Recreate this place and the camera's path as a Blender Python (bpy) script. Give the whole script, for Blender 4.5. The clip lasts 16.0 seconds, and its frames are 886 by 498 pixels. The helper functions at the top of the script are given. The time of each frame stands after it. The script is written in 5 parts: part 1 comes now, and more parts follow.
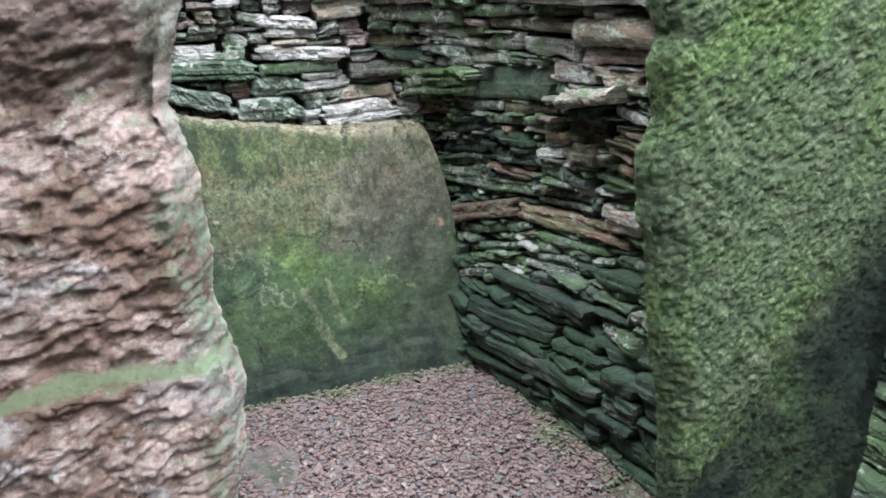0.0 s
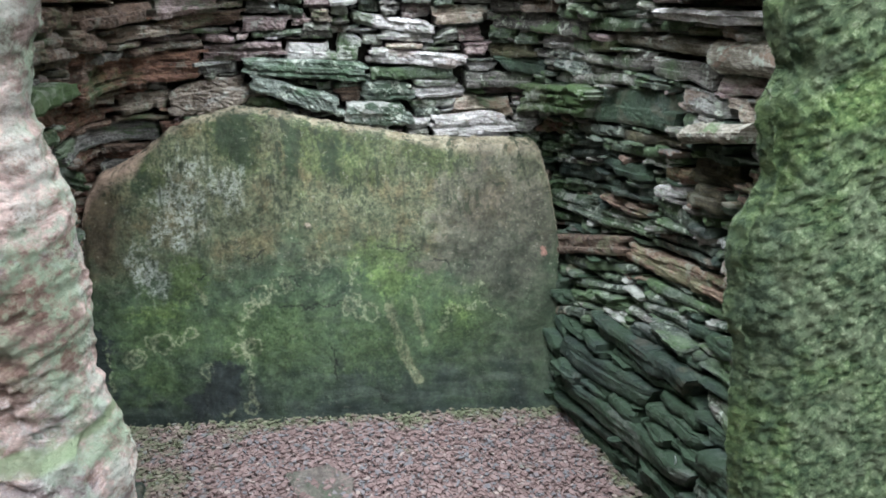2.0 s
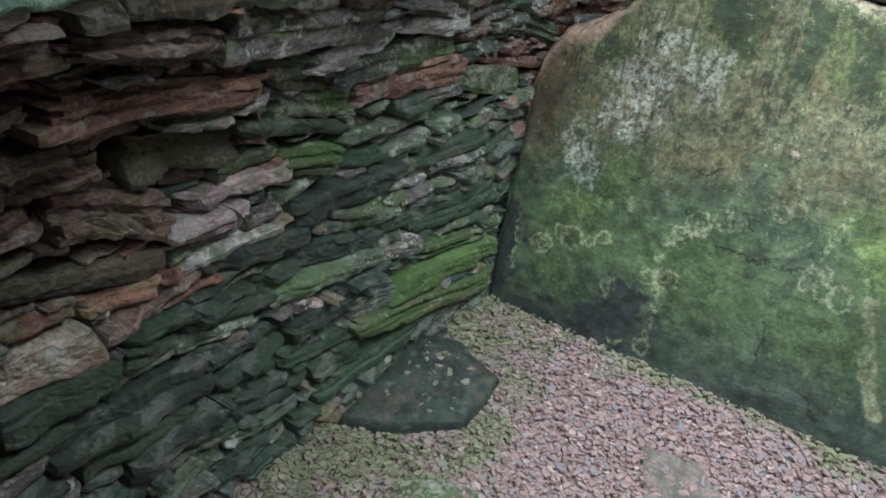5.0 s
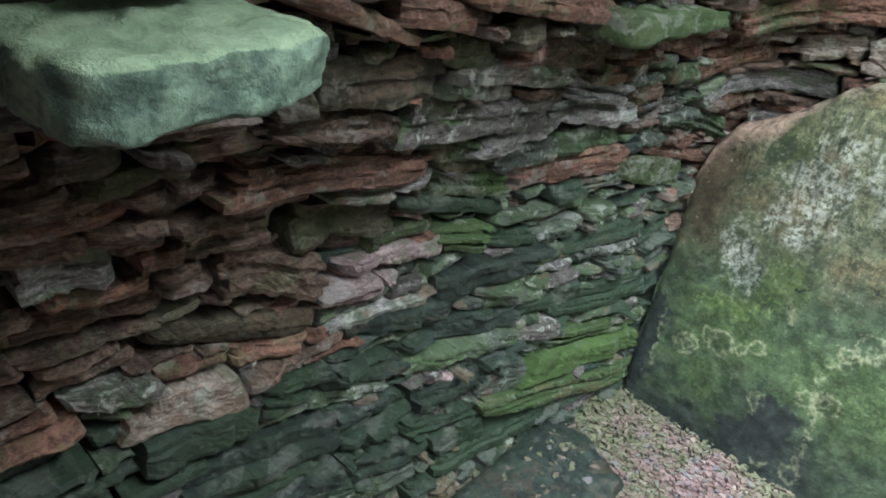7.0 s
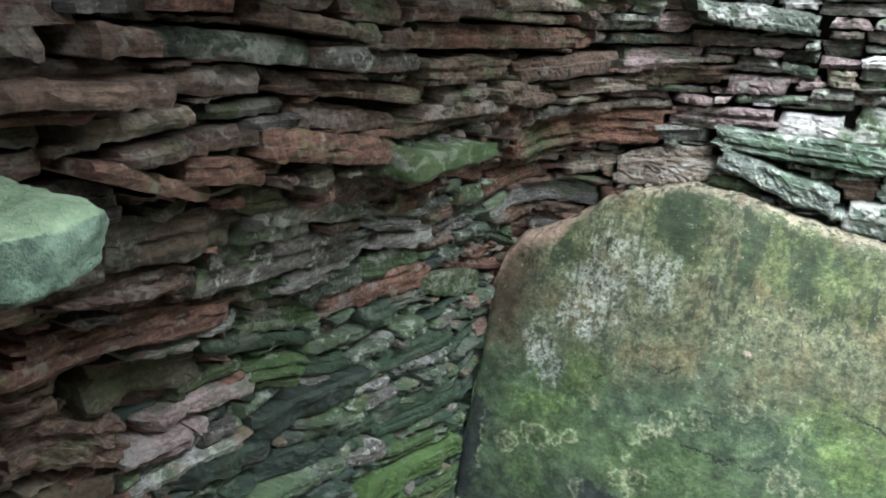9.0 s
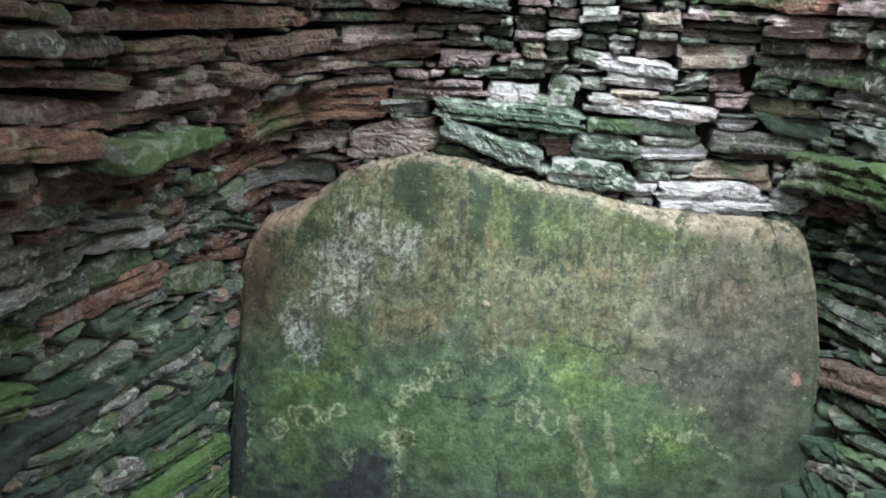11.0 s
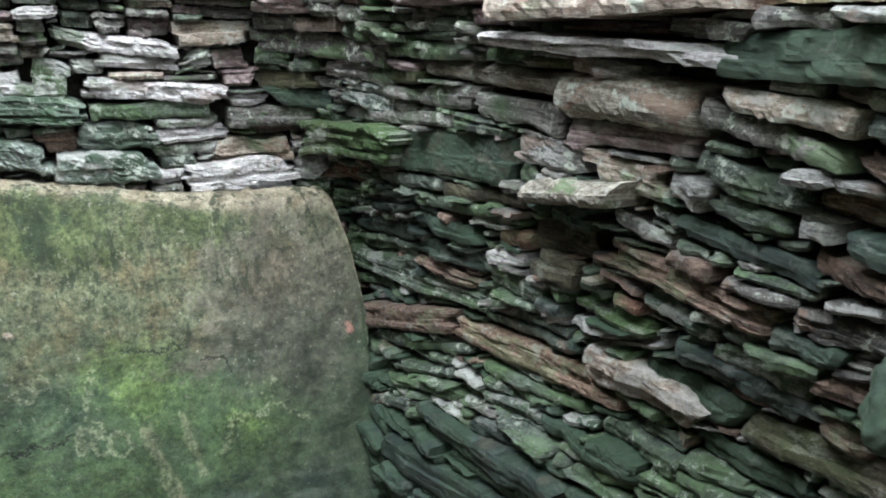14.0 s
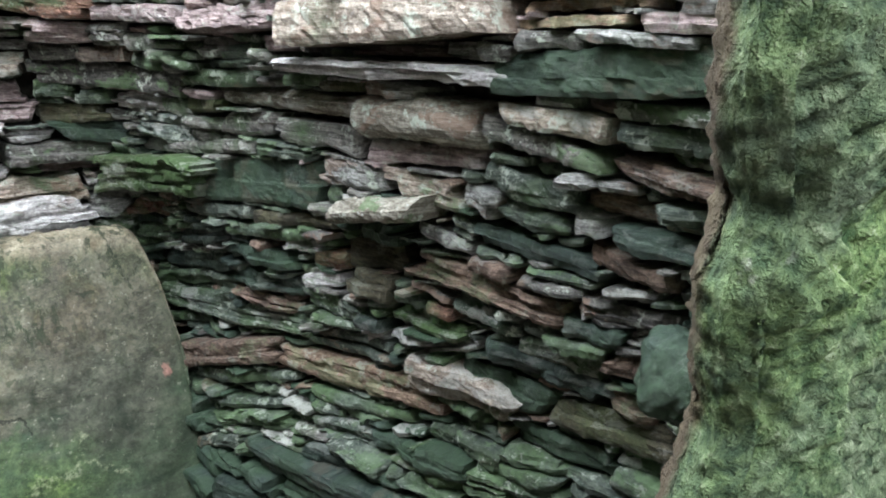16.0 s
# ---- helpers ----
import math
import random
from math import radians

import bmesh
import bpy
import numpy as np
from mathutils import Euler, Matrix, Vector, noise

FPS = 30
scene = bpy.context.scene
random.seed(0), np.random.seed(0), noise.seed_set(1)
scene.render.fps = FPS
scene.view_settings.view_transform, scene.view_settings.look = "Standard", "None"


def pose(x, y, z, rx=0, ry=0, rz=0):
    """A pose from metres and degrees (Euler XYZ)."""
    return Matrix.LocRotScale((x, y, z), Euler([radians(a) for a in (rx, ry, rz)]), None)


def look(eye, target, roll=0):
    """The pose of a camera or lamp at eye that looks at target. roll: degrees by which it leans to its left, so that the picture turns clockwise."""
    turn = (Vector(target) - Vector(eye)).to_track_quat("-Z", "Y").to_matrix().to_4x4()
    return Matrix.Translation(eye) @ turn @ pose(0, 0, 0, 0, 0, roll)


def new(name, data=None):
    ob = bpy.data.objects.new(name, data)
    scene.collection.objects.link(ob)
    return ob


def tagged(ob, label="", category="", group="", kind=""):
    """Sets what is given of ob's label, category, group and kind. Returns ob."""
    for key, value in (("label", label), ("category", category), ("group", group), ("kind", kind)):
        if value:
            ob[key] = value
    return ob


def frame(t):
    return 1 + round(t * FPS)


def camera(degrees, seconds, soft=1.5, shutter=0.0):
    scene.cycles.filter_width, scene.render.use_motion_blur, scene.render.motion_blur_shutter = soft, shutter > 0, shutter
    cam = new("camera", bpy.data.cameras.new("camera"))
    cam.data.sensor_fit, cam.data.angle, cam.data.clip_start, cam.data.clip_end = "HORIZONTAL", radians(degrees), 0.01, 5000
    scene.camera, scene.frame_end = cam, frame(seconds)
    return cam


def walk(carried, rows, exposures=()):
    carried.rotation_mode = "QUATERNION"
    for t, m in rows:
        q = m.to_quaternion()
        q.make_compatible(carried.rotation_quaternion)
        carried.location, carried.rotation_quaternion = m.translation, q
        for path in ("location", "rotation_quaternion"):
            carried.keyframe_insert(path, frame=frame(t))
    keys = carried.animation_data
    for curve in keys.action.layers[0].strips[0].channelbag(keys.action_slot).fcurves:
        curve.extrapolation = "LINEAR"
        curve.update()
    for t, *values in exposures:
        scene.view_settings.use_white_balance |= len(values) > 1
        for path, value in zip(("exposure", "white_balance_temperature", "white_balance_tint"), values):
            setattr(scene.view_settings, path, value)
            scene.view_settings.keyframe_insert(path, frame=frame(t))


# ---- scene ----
cam = camera(65.5, 16.0, 1.8)
PATH = [
    (0, (0.631, 0.375, 1.426), (1.338, 2.088, 0.675), -1.8),
    (0.5, (0.701, 0.337, 1.427), (1.321, 2.065, 0.633), -0.3),
    (1, (0.815, 0.257, 1.42), (1.345, 2.02, 0.638), 1.6),
    (1.5, (0.836, 0.332, 1.418), (1.277, 2.146, 0.701), 1.9),
    (2, (0.819, 0.525, 1.413), (1.159, 2.357, 0.685), 0.9),
    (2.5, (0.869, 0.631, 1.387), (1.145, 2.435, 0.57), 0.4),
    (3, (0.973, 0.74, 1.38), (1.039, 2.525, 0.481), 2.5),
    (3.5, (0.974, 0.803, 1.366), (0.725, 2.53, 0.389), 1.9),
    (4, (0.885, 0.915, 1.337), (0.434, 2.572, 0.311), 2.7),
    (4.5, (0.833, 0.986, 1.338), (0.256, 2.576, 0.271), 2.4),
    (5, (0.846, 1.022, 1.335), (-0.028, 2.451, 0.242), 1.4),
    (5.2, (0.851, 1.037, 1.326), (-0.192, 2.326, 0.208), 1.2),
    (7.3, (0.808, 1.035, 1.379), (-0.427, 2.312, 0.459), 2.5),
    (7.5, (0.809, 1.033, 1.385), (-0.401, 2.354, 0.495), 2.6),
    (8, (0.818, 1.03, 1.4), (-0.33, 2.467, 0.615), 2.0),
    (8.5, (0.83, 1.031, 1.408), (-0.209, 2.585, 0.696), 2.1),
    (9, (0.834, 1.035, 1.412), (-0.07, 2.698, 0.766), 2.2),
    (9.5, (0.835, 1.033, 1.414), (0.097, 2.776, 0.768), 2.4),
    (10, (0.84, 1.025, 1.424), (0.279, 2.841, 0.801), 1.7),
    (10.2, (0.831, 1.022, 1.426), (0.354, 2.857, 0.791), 1.6),
    (12.3, (0.894, 1.049, 1.386), (0.923, 2.906, 0.644), 3.3),
    (12.5, (0.896, 1.054, 1.389), (0.974, 2.903, 0.631), 3.4),
    (13, (0.897, 1.051, 1.401), (1.294, 2.862, 0.649), 3.1),
    (13.5, (0.919, 1.042, 1.403), (1.616, 2.778, 0.695), 2.5),
    (14, (0.941, 1.038, 1.408), (1.868, 2.675, 0.728), 2.4),
    (14.5, (0.945, 1.037, 1.418), (2.024, 2.601, 0.793), 2.6),
    (15, (0.945, 1.037, 1.426), (2.11, 2.553, 0.841), 2.2),
    (15.5, (0.953, 1.022, 1.422), (2.199, 2.489, 0.878), 1.7),
    (16, (0.956, 0.986, 1.406), (2.281, 2.363, 0.814), 1.9),
]
walk(cam, [(t, look(eye, target, roll)) for t, eye, target, roll in PATH], [(0.0, -0.18), (3.0, -0.24), (5.0, -0.1), (7.5, 0.34), (9.0, 0.25), (10.5, 0.03), (12.5, -0.12), (14.5, -0.22), (15.5, -0.26), (16.0, -0.12)])

# ---- light ----
world = bpy.data.worlds.new("overcast_sky")
scene.world = world
world.use_nodes = True
wn = world.node_tree
sky = wn.nodes.new("ShaderNodeTexSky")
sky.sky_type, sky.sun_disc, sky.sun_elevation, sky.sun_rotation = "NISHITA", False, radians(50), radians(200)
wn.links.new(sky.outputs[0], wn.nodes["Background"].inputs[0])
wn.nodes["Background"].inputs[1].default_value = 0.1


def area_lamp(name, m, size_x, size_y, watts, colour):
    lamp = bpy.data.lights.new(name, "AREA")
    lamp.shape, lamp.size, lamp.size_y, lamp.energy, lamp.color = "RECTANGLE", size_x, size_y, watts, colour
    ob = new(name, lamp)
    ob.matrix_world = m
    return tagged(ob, "daylight falling through an unseen roof light", "light", kind="structure")


# daylight through two unseen roof lights, inferred over the passage, added over the cell
ROOF_Z, CAP_Z, SHAFT_Z = 2.55, 2.0, 2.75
PASSAGE_LIGHT, CELL_LIGHT = (0.4, 2.2, -0.9, 0.5), (0.35, 2.1, 1.30, 2.74)
for (x0, x1, y0, y1), z, watts in ((PASSAGE_LIGHT, ROOF_Z, 180), (CELL_LIGHT, SHAFT_Z, 285)):
    area_lamp("unseen_roof_daylight", pose((x0 + x1) / 2, (y0 + y1) / 2, z + 0.02), x1 - x0, y1 - y0, watts, (0.85, 0.925, 1.0))

sun_data = bpy.data.lights.new("sun", "SUN")
sun_data.energy, sun_data.angle, sun_data.color = 0.8, radians(20), (1.0, 0.97, 0.92)
sun = new("sun", sun_data)
sun.matrix_world = pose(0, 0, 6, 40, 0, 200)


# ---- materials ----
class Graph:
    """Short hand for node materials."""

    def __init__(self, name, rough=0.85):
        self.mat = bpy.data.materials.new(name)
        self.mat.use_nodes = True
        self.t = self.mat.node_tree
        self.bsdf = self.t.nodes["Principled BSDF"]
        self.bsdf.inputs["Roughness"].default_value = rough
        self.bsdf.inputs["Specular IOR Level"].default_value = 0.3

    def put(self, socket, value):
        if isinstance(value, bpy.types.NodeSocket):
            self.t.links.new(value, socket)
        elif isinstance(value, (tuple, list)):
            socket.default_value = (*value, 1.0) if len(value) == 3 and socket.type == "RGBA" else value
        else:
            socket.default_value = value

    def coords(self, which="Object"):
        return self.t.nodes.new("ShaderNodeTexCoord").outputs[which]

    def position(self):
        return self.t.nodes.new("ShaderNodeNewGeometry").outputs["Position"]

    def normal(self):
        return self.t.nodes.new("ShaderNodeNewGeometry").outputs["Normal"]

    def island(self):
        return self.t.nodes.new("ShaderNodeNewGeometry").outputs["Random Per Island"]

    def rand(self):
        return self.t.nodes.new("ShaderNodeObjectInfo").outputs["Random"]

    def scaled(self, vec, scale, shift=(0, 0, 0)):
        n = self.t.nodes.new("ShaderNodeMapping")
        self.put(n.inputs["Vector"], vec)
        n.inputs["Scale"].default_value = scale
        n.inputs["Location"].default_value = shift
        return n.outputs[0]

    def noise(self, vec, scale, detail=4, rough=0.6, distort=0.0, colour=False):
        n = self.t.nodes.new("ShaderNodeTexNoise")
        self.put(n.inputs["Vector"], vec)
        n.inputs["Scale"].default_value, n.inputs["Detail"].default_value = scale, detail
        n.inputs["Roughness"].default_value, n.inputs["Distortion"].default_value = rough, distort
        return n.outputs["Color" if colour else "Fac"]

    def cells(self, vec, scale, feature="F1", out="Distance"):
        n = self.t.nodes.new("ShaderNodeTexVoronoi")
        n.feature = feature
        self.put(n.inputs["Vector"], vec)
        n.inputs["Scale"].default_value = scale
        return n.outputs[out]

    def math(self, op, a, b=0.0, c=0.0):
        n = self.t.nodes.new("ShaderNodeMath")
        n.operation = op
        for socket, v in zip(n.inputs, (a, b, c)):
            self.put(socket, v)
        return n.outputs[0]

    def vmath(self, op, a, b=(0, 0, 0)):
        n = self.t.nodes.new("ShaderNodeVectorMath")
        n.operation = op
        self.put(n.inputs[0], a)
        self.put(n.inputs[1], b)
        return n.outputs["Value"] if op in ("LENGTH", "DOT_PRODUCT", "DISTANCE") else n.outputs[0]

    def scale_by(self, a, f):
        n = self.t.nodes.new("ShaderNodeVectorMath")
        n.operation = "SCALE"
        self.put(n.inputs[0], a)
        self.put(n.inputs["Scale"], f)
        return n.outputs[0]

    def sep(self, vec):
        n = self.t.nodes.new("ShaderNodeSeparateXYZ")
        self.put(n.inputs[0], vec)
        return n.outputs

    def join(self, x, y, z):
        n = self.t.nodes.new("ShaderNodeCombineXYZ")
        for s, v in zip(n.inputs, (x, y, z)):
            self.put(s, v)
        return n.outputs[0]

    def step(self, v, lo, hi, a=0.0, b=1.0):
        n = self.t.nodes.new("ShaderNodeMapRange")
        n.interpolation_type = "SMOOTHSTEP"
        for s, q in zip(n.inputs, (v, lo, hi, a, b)):
            self.put(s, q)
        return n.outputs[0]

    def mix(self, f, a, b, blend="MIX"):
        n = self.t.nodes.new("ShaderNodeMix")
        n.data_type, n.blend_type = "RGBA", blend
        self.put(n.inputs[0], f)
        self.put(n.inputs[6], a)
        self.put(n.inputs[7], b)
        return n.outputs[2]

    def bump(self, height, strength, distance, normal=None):
        n = self.t.nodes.new("ShaderNodeBump")
        n.inputs["Strength"].default_value, n.inputs["Distance"].default_value = strength, distance
        self.put(n.inputs["Height"], height)
        if normal is not None:
            self.put(n.inputs["Normal"], normal)
        return n.outputs[0]

    def done(self, colour, normal=None, rough=None):
        self.put(self.bsdf.inputs["Base Color"], colour)
        if normal is not None:
            self.put(self.bsdf.inputs["Normal"], normal)
        if rough is not None:
            self.put(self.bsdf.inputs["Roughness"], rough)
        return self.mat


def slate(name, dark, light, algae, algae_amount, crust_amount=0.35, rough=0.8):
    """Split flagstone: laminated grain, algae film and pale crust."""
    g = Graph(name, rough)
    p = g.position()
    r = g.rand()
    off = g.vmath("ADD", p, g.join(g.math("MULTIPLY", r, 7.0), g.math("MULTIPLY", r, 3.0), 0.0))
    lam = g.noise(g.scaled(off, (16, 16, 120)), 1.0, 7, 0.76, 0.35)
    blot = g.noise(off, 14.0, 7, 0.72)
    fine = g.noise(off, 130.0, 5, 0.78)
    base = g.mix(g.step(g.math("MULTIPLY_ADD", g.math("SUBTRACT", fine, 0.5), 0.5, lam), 0.36, 0.68), dark, light)
    base = g.mix(g.step(blot, 0.35, 0.68, 0.0, 0.5), base, [0.5 * c for c in dark])
    tone = g.math("MULTIPLY_ADD", r, 0.7, 0.8)
    base = g.mix(1.0, base, g.join(tone, tone, tone), "MULTIPLY")
    film = g.noise(p, 5.0, 5, 0.65, 0.4)
    film = g.math("ADD", film, g.math("MULTIPLY", g.math("SUBTRACT", r, 0.5), 0.25))
    film_mask = g.step(film, 0.62 - 0.42 * algae_amount, 0.78 - 0.3 * algae_amount)
    film_mask = g.math("MULTIPLY", film_mask, g.step(fine, 0.25, 0.6, 0.5, 1.0))
    colour = g.mix(film_mask, base, g.mix(g.step(fine, 0.3, 0.7), [0.55 * c for c in algae], algae))
    crust = g.noise(off, 24.0, 6, 0.74)
    crust_mask = g.math("MULTIPLY", g.step(crust, 0.54, 0.59), g.step(blot, 0.46, 0.54))
    crust_mask = g.math("MULTIPLY", crust_mask, crust_amount)
    colour = g.mix(crust_mask, colour, g.mix(fine, (0.30, 0.34, 0.28), (0.52, 0.55, 0.48)))
    fleck = g.math("MULTIPLY", g.step(g.noise(off, 60.0, 5, 0.75), 0.60, 0.68), 0.75 * crust_amount)
    colour = g.mix(fleck, colour, (0.42, 0.43, 0.40))
    # larger growths and bare chalky places within one stone
    own = g.math("FRACT", g.math("MULTIPLY", r, 13.7))
    patch = g.noise(g.scaled(off, (1, 1, 1.7), (2.0, 5.0, 1.0)), 8.0, 5, 0.7, 0.4)
    hue = g.mix(g.step(own, 0.38, 0.44), (0.40, 0.40, 0.375), g.mix(g.step(own, 0.78, 0.84), [1.5 * c for c in algae], (0.20, 0.125, 0.092)))
    patch_mask = g.math("MULTIPLY", g.step(patch, 0.53, 0.575), g.step(fine, 0.34, 0.5, 0.35, 1.0))
    colour = g.mix(g.math("MULTIPLY", patch_mask, 0.12 + 0.62 * crust_amount), colour, hue)
    n1 = g.bump(lam, 0.9, 0.007)
    n2 = g.bump(blot, 0.75, 0.010, n1)
    n3 = g.bump(fine, 0.8, 0.0032, n2)
    return g.done(colour, n3)


GREEN = (0.075, 0.122, 0.056)
TEAL = (0.044, 0.076, 0.044)
MATS = {
    "dgreen": slate("dark_algae_slate", (0.016, 0.026, 0.023), (0.058, 0.082, 0.066), TEAL, 0.5, 0.10, 0.5),
    "green": slate("green_grey_slate", (0.036, 0.048, 0.040), (0.155, 0.18, 0.145), GREEN, 0.5, 0.6, 0.62),
    "grey": slate("grey_slate", (0.046, 0.043, 0.040), (0.22, 0.208, 0.19), GREEN, 0.24, 0.9, 0.66),
    "brown": slate("brown_slate", (0.056, 0.037, 0.029), (0.225, 0.158, 0.122), GREEN, 0.08, 0.25),
    "rust": slate("rust_red_slate", (0.070, 0.038, 0.029), (0.285, 0.16, 0.115), GREEN, 0.1, 0.3),
    "olive": slate("olive_brown_slate", (0.034, 0.031, 0.021), (0.12, 0.105, 0.068), (0.075, 0.095, 0.04), 0.35, 0.15),
    "pink": slate("pink_grey_slate", (0.15, 0.11, 0.108), (0.46, 0.365, 0.36), GREEN, 0.08, 0.45),
    "pale": slate("pale_grey_slate", (0.12, 0.118, 0.11), (0.47, 0.465, 0.45), GREEN, 0.25, 0.8),
    "paleb": slate("buff_slate", (0.13, 0.10, 0.078), (0.47, 0.405, 0.345), GREEN, 0.2, 0.75),
    "white": slate("whitened_slate", (0.24, 0.225, 0.22), (0.70, 0.68, 0.68), GREEN, 0.08, 0.6),
    "tan": slate("tan_laminated_slate", (0.12, 0.075, 0.05), (0.44, 0.32, 0.24), GREEN, 0.08, 0.4),
    "moss": slate("mossy_slate", (0.040, 0.052, 0.030), (0.13, 0.14, 0.085), (0.066, 0.118, 0.042), 0.65, 0.3),
    "lime": slate("bright_moss_slate", (0.045, 0.07, 0.03), (0.11, 0.15, 0.065), (0.085, 0.155, 0.048), 0.75, 0.2),
    "knob": slate("lichen_crusted_slate", (0.13, 0.11, 0.085), (0.50, 0.475, 0.405), GREEN, 0.18, 1.0),
    "sunk": slate("dull_floor_slate", (0.085, 0.075, 0.066), (0.20, 0.168, 0.15), TEAL, 0.22, 0.12),
    "beam": slate("lichened_beam_slate", (0.085, 0.105, 0.09), (0.37, 0.42, 0.37), TEAL, 0.4, 0.9),
}


def earth_material():
    g = Graph("dark_earth_packing", 0.95)
    p = g.position()
    n = g.noise(p, 30.0, 6, 0.7)
    return g.done(g.mix(g.step(n, 0.3, 0.7), (0.014, 0.013, 0.011), (0.05, 0.045, 0.036)), g.bump(n, 0.8, 0.01))


def plaster_material():
    g = Graph("grey_roof_concrete", 0.9)
    p = g.position()
    n = g.noise(p, 6.0, 6, 0.65)
    f = g.noise(p, 80.0, 4, 0.6)
    return g.done(g.mix(g.step(n, 0.3, 0.7), (0.25, 0.25, 0.235), (0.36, 0.355, 0.33)), g.bump(f, 0.4, 0.003))


def gravel_material(name, islands):
    g = Graph(name, 0.82)
    p = g.position()
    if islands:
        r = g.island()
    else:
        r = g.sep(g.cells(p, 48.0, "F1", "Color"))[0]
    tint = g.mix(g.step(r, 0.0, 0.6), (0.165, 0.110, 0.104), (0.245, 0.175, 0.166))
    tint = g.mix(g.step(r, 0.72, 0.82), tint, (0.16, 0.155, 0.165))
    tint = g.mix(g.step(r, 0.93, 0.97), tint, (0.33, 0.265, 0.24))
    x, y, z = g.sep(p)
    wob = g.noise(p, 7.0, 5, 0.7)
    side = g.math("MAXIMUM", g.step(x, 0.62, 0.10), g.step(x, 1.52, 1.78))
    back = g.step(g.math("MULTIPLY_ADD", x, 0.075, y), 2.46, 2.64)
    damp = g.math("MAXIMUM", side, back)
    damp = g.step(g.math("ADD", damp, g.math("MULTIPLY", g.math("SUBTRACT", wob, 0.5), 3.4)), 0.30, 1.0)
    damp = g.math("MULTIPLY", damp, g.step(g.math("ADD", g.math("FRACT", g.math("MULTIPLY", r, 17.3)), wob), 0.45, 1.0, 0.35, 0.95))
    colour = g.mix(damp, tint, g.mix(r, (0.075, 0.095, 0.05), (0.16, 0.18, 0.105)))
    f = g.noise(p, 160.0, 4, 0.7)
    colour = g.mix(g.step(f, 0.35, 0.75, 0.0, 0.25), colour, (0.10, 0.07, 0.066))
    if islands:
        return g.done(colour, g.bump(f, 0.4, 0.0015))
    d = g.cells(p, 48.0, "DISTANCE_TO_EDGE")
    return g.done(g.mix(g.step(d, 0.0, 0.12), (0.13, 0.095, 0.088), colour), g.bump(g.step(d, 0.0, 0.2), 0.8, 0.008))


# growth on the back slab: rings of lichen (run, height, radius), thin dark runs (run, from, to), cracks (from, to)
ROSETTES = [(0.183, 0.226, 0.030), (0.183, 0.226, 0.014), (0.275, 0.272, 0.032), (0.235, 0.275, 0.018), (0.33, 0.275, 0.014), (0.365, 0.30, 0.018),
            (0.60, 0.405, 0.030), (0.61, 0.395, 0.014), (0.665, 0.435, 0.026), (0.685, 0.440, 0.016), (0.56, 0.37, 0.016), (0.565, 0.245, 0.028), (0.56, 0.25, 0.012), (0.515, 0.235, 0.020),
            (0.783, 0.492, 0.020), (0.812, 0.505, 0.018), (0.895, 0.372, 0.017), (0.885, 0.352, 0.012), (0.93, 0.345, 0.020), (0.968, 0.342, 0.026), (0.92, 0.388, 0.014), (0.415, 0.175, 0.020), (0.47, 0.045, 0.016), (0.55, 0.05, 0.02)]
RUN_MARKS = [(0.295, 0.80, 0.62), (0.345, 0.85, 0.68), (0.366, 0.72, 0.60), (0.45, 0.93, 0.78), (0.405, 0.66, 0.52), (0.53, 0.76, 0.62), (0.62, 0.80, 0.68), (0.66, 0.82, 0.62), (0.74, 0.70, 0.59), (0.70, 0.84, 0.72), (1.10, 0.86, 0.66), (1.125, 0.85, 0.74)]
CRACKS = [(0.83, 0.235, 0.855, 0.13), (1.238, 0.505, 1.25, 0.46), (0.975, 0.10, 1.01, 0.045), (0.705, 0.46, 0.742, 0.425), (0.55, 0.525, 0.62, 0.545), (0.395, 0.465, 0.44, 0.485), (0.66, 0.362, 0.88, 0.366), (1.18, 0.515, 1.24, 0.50), (1.0, 0.545, 1.12, 0.54)]


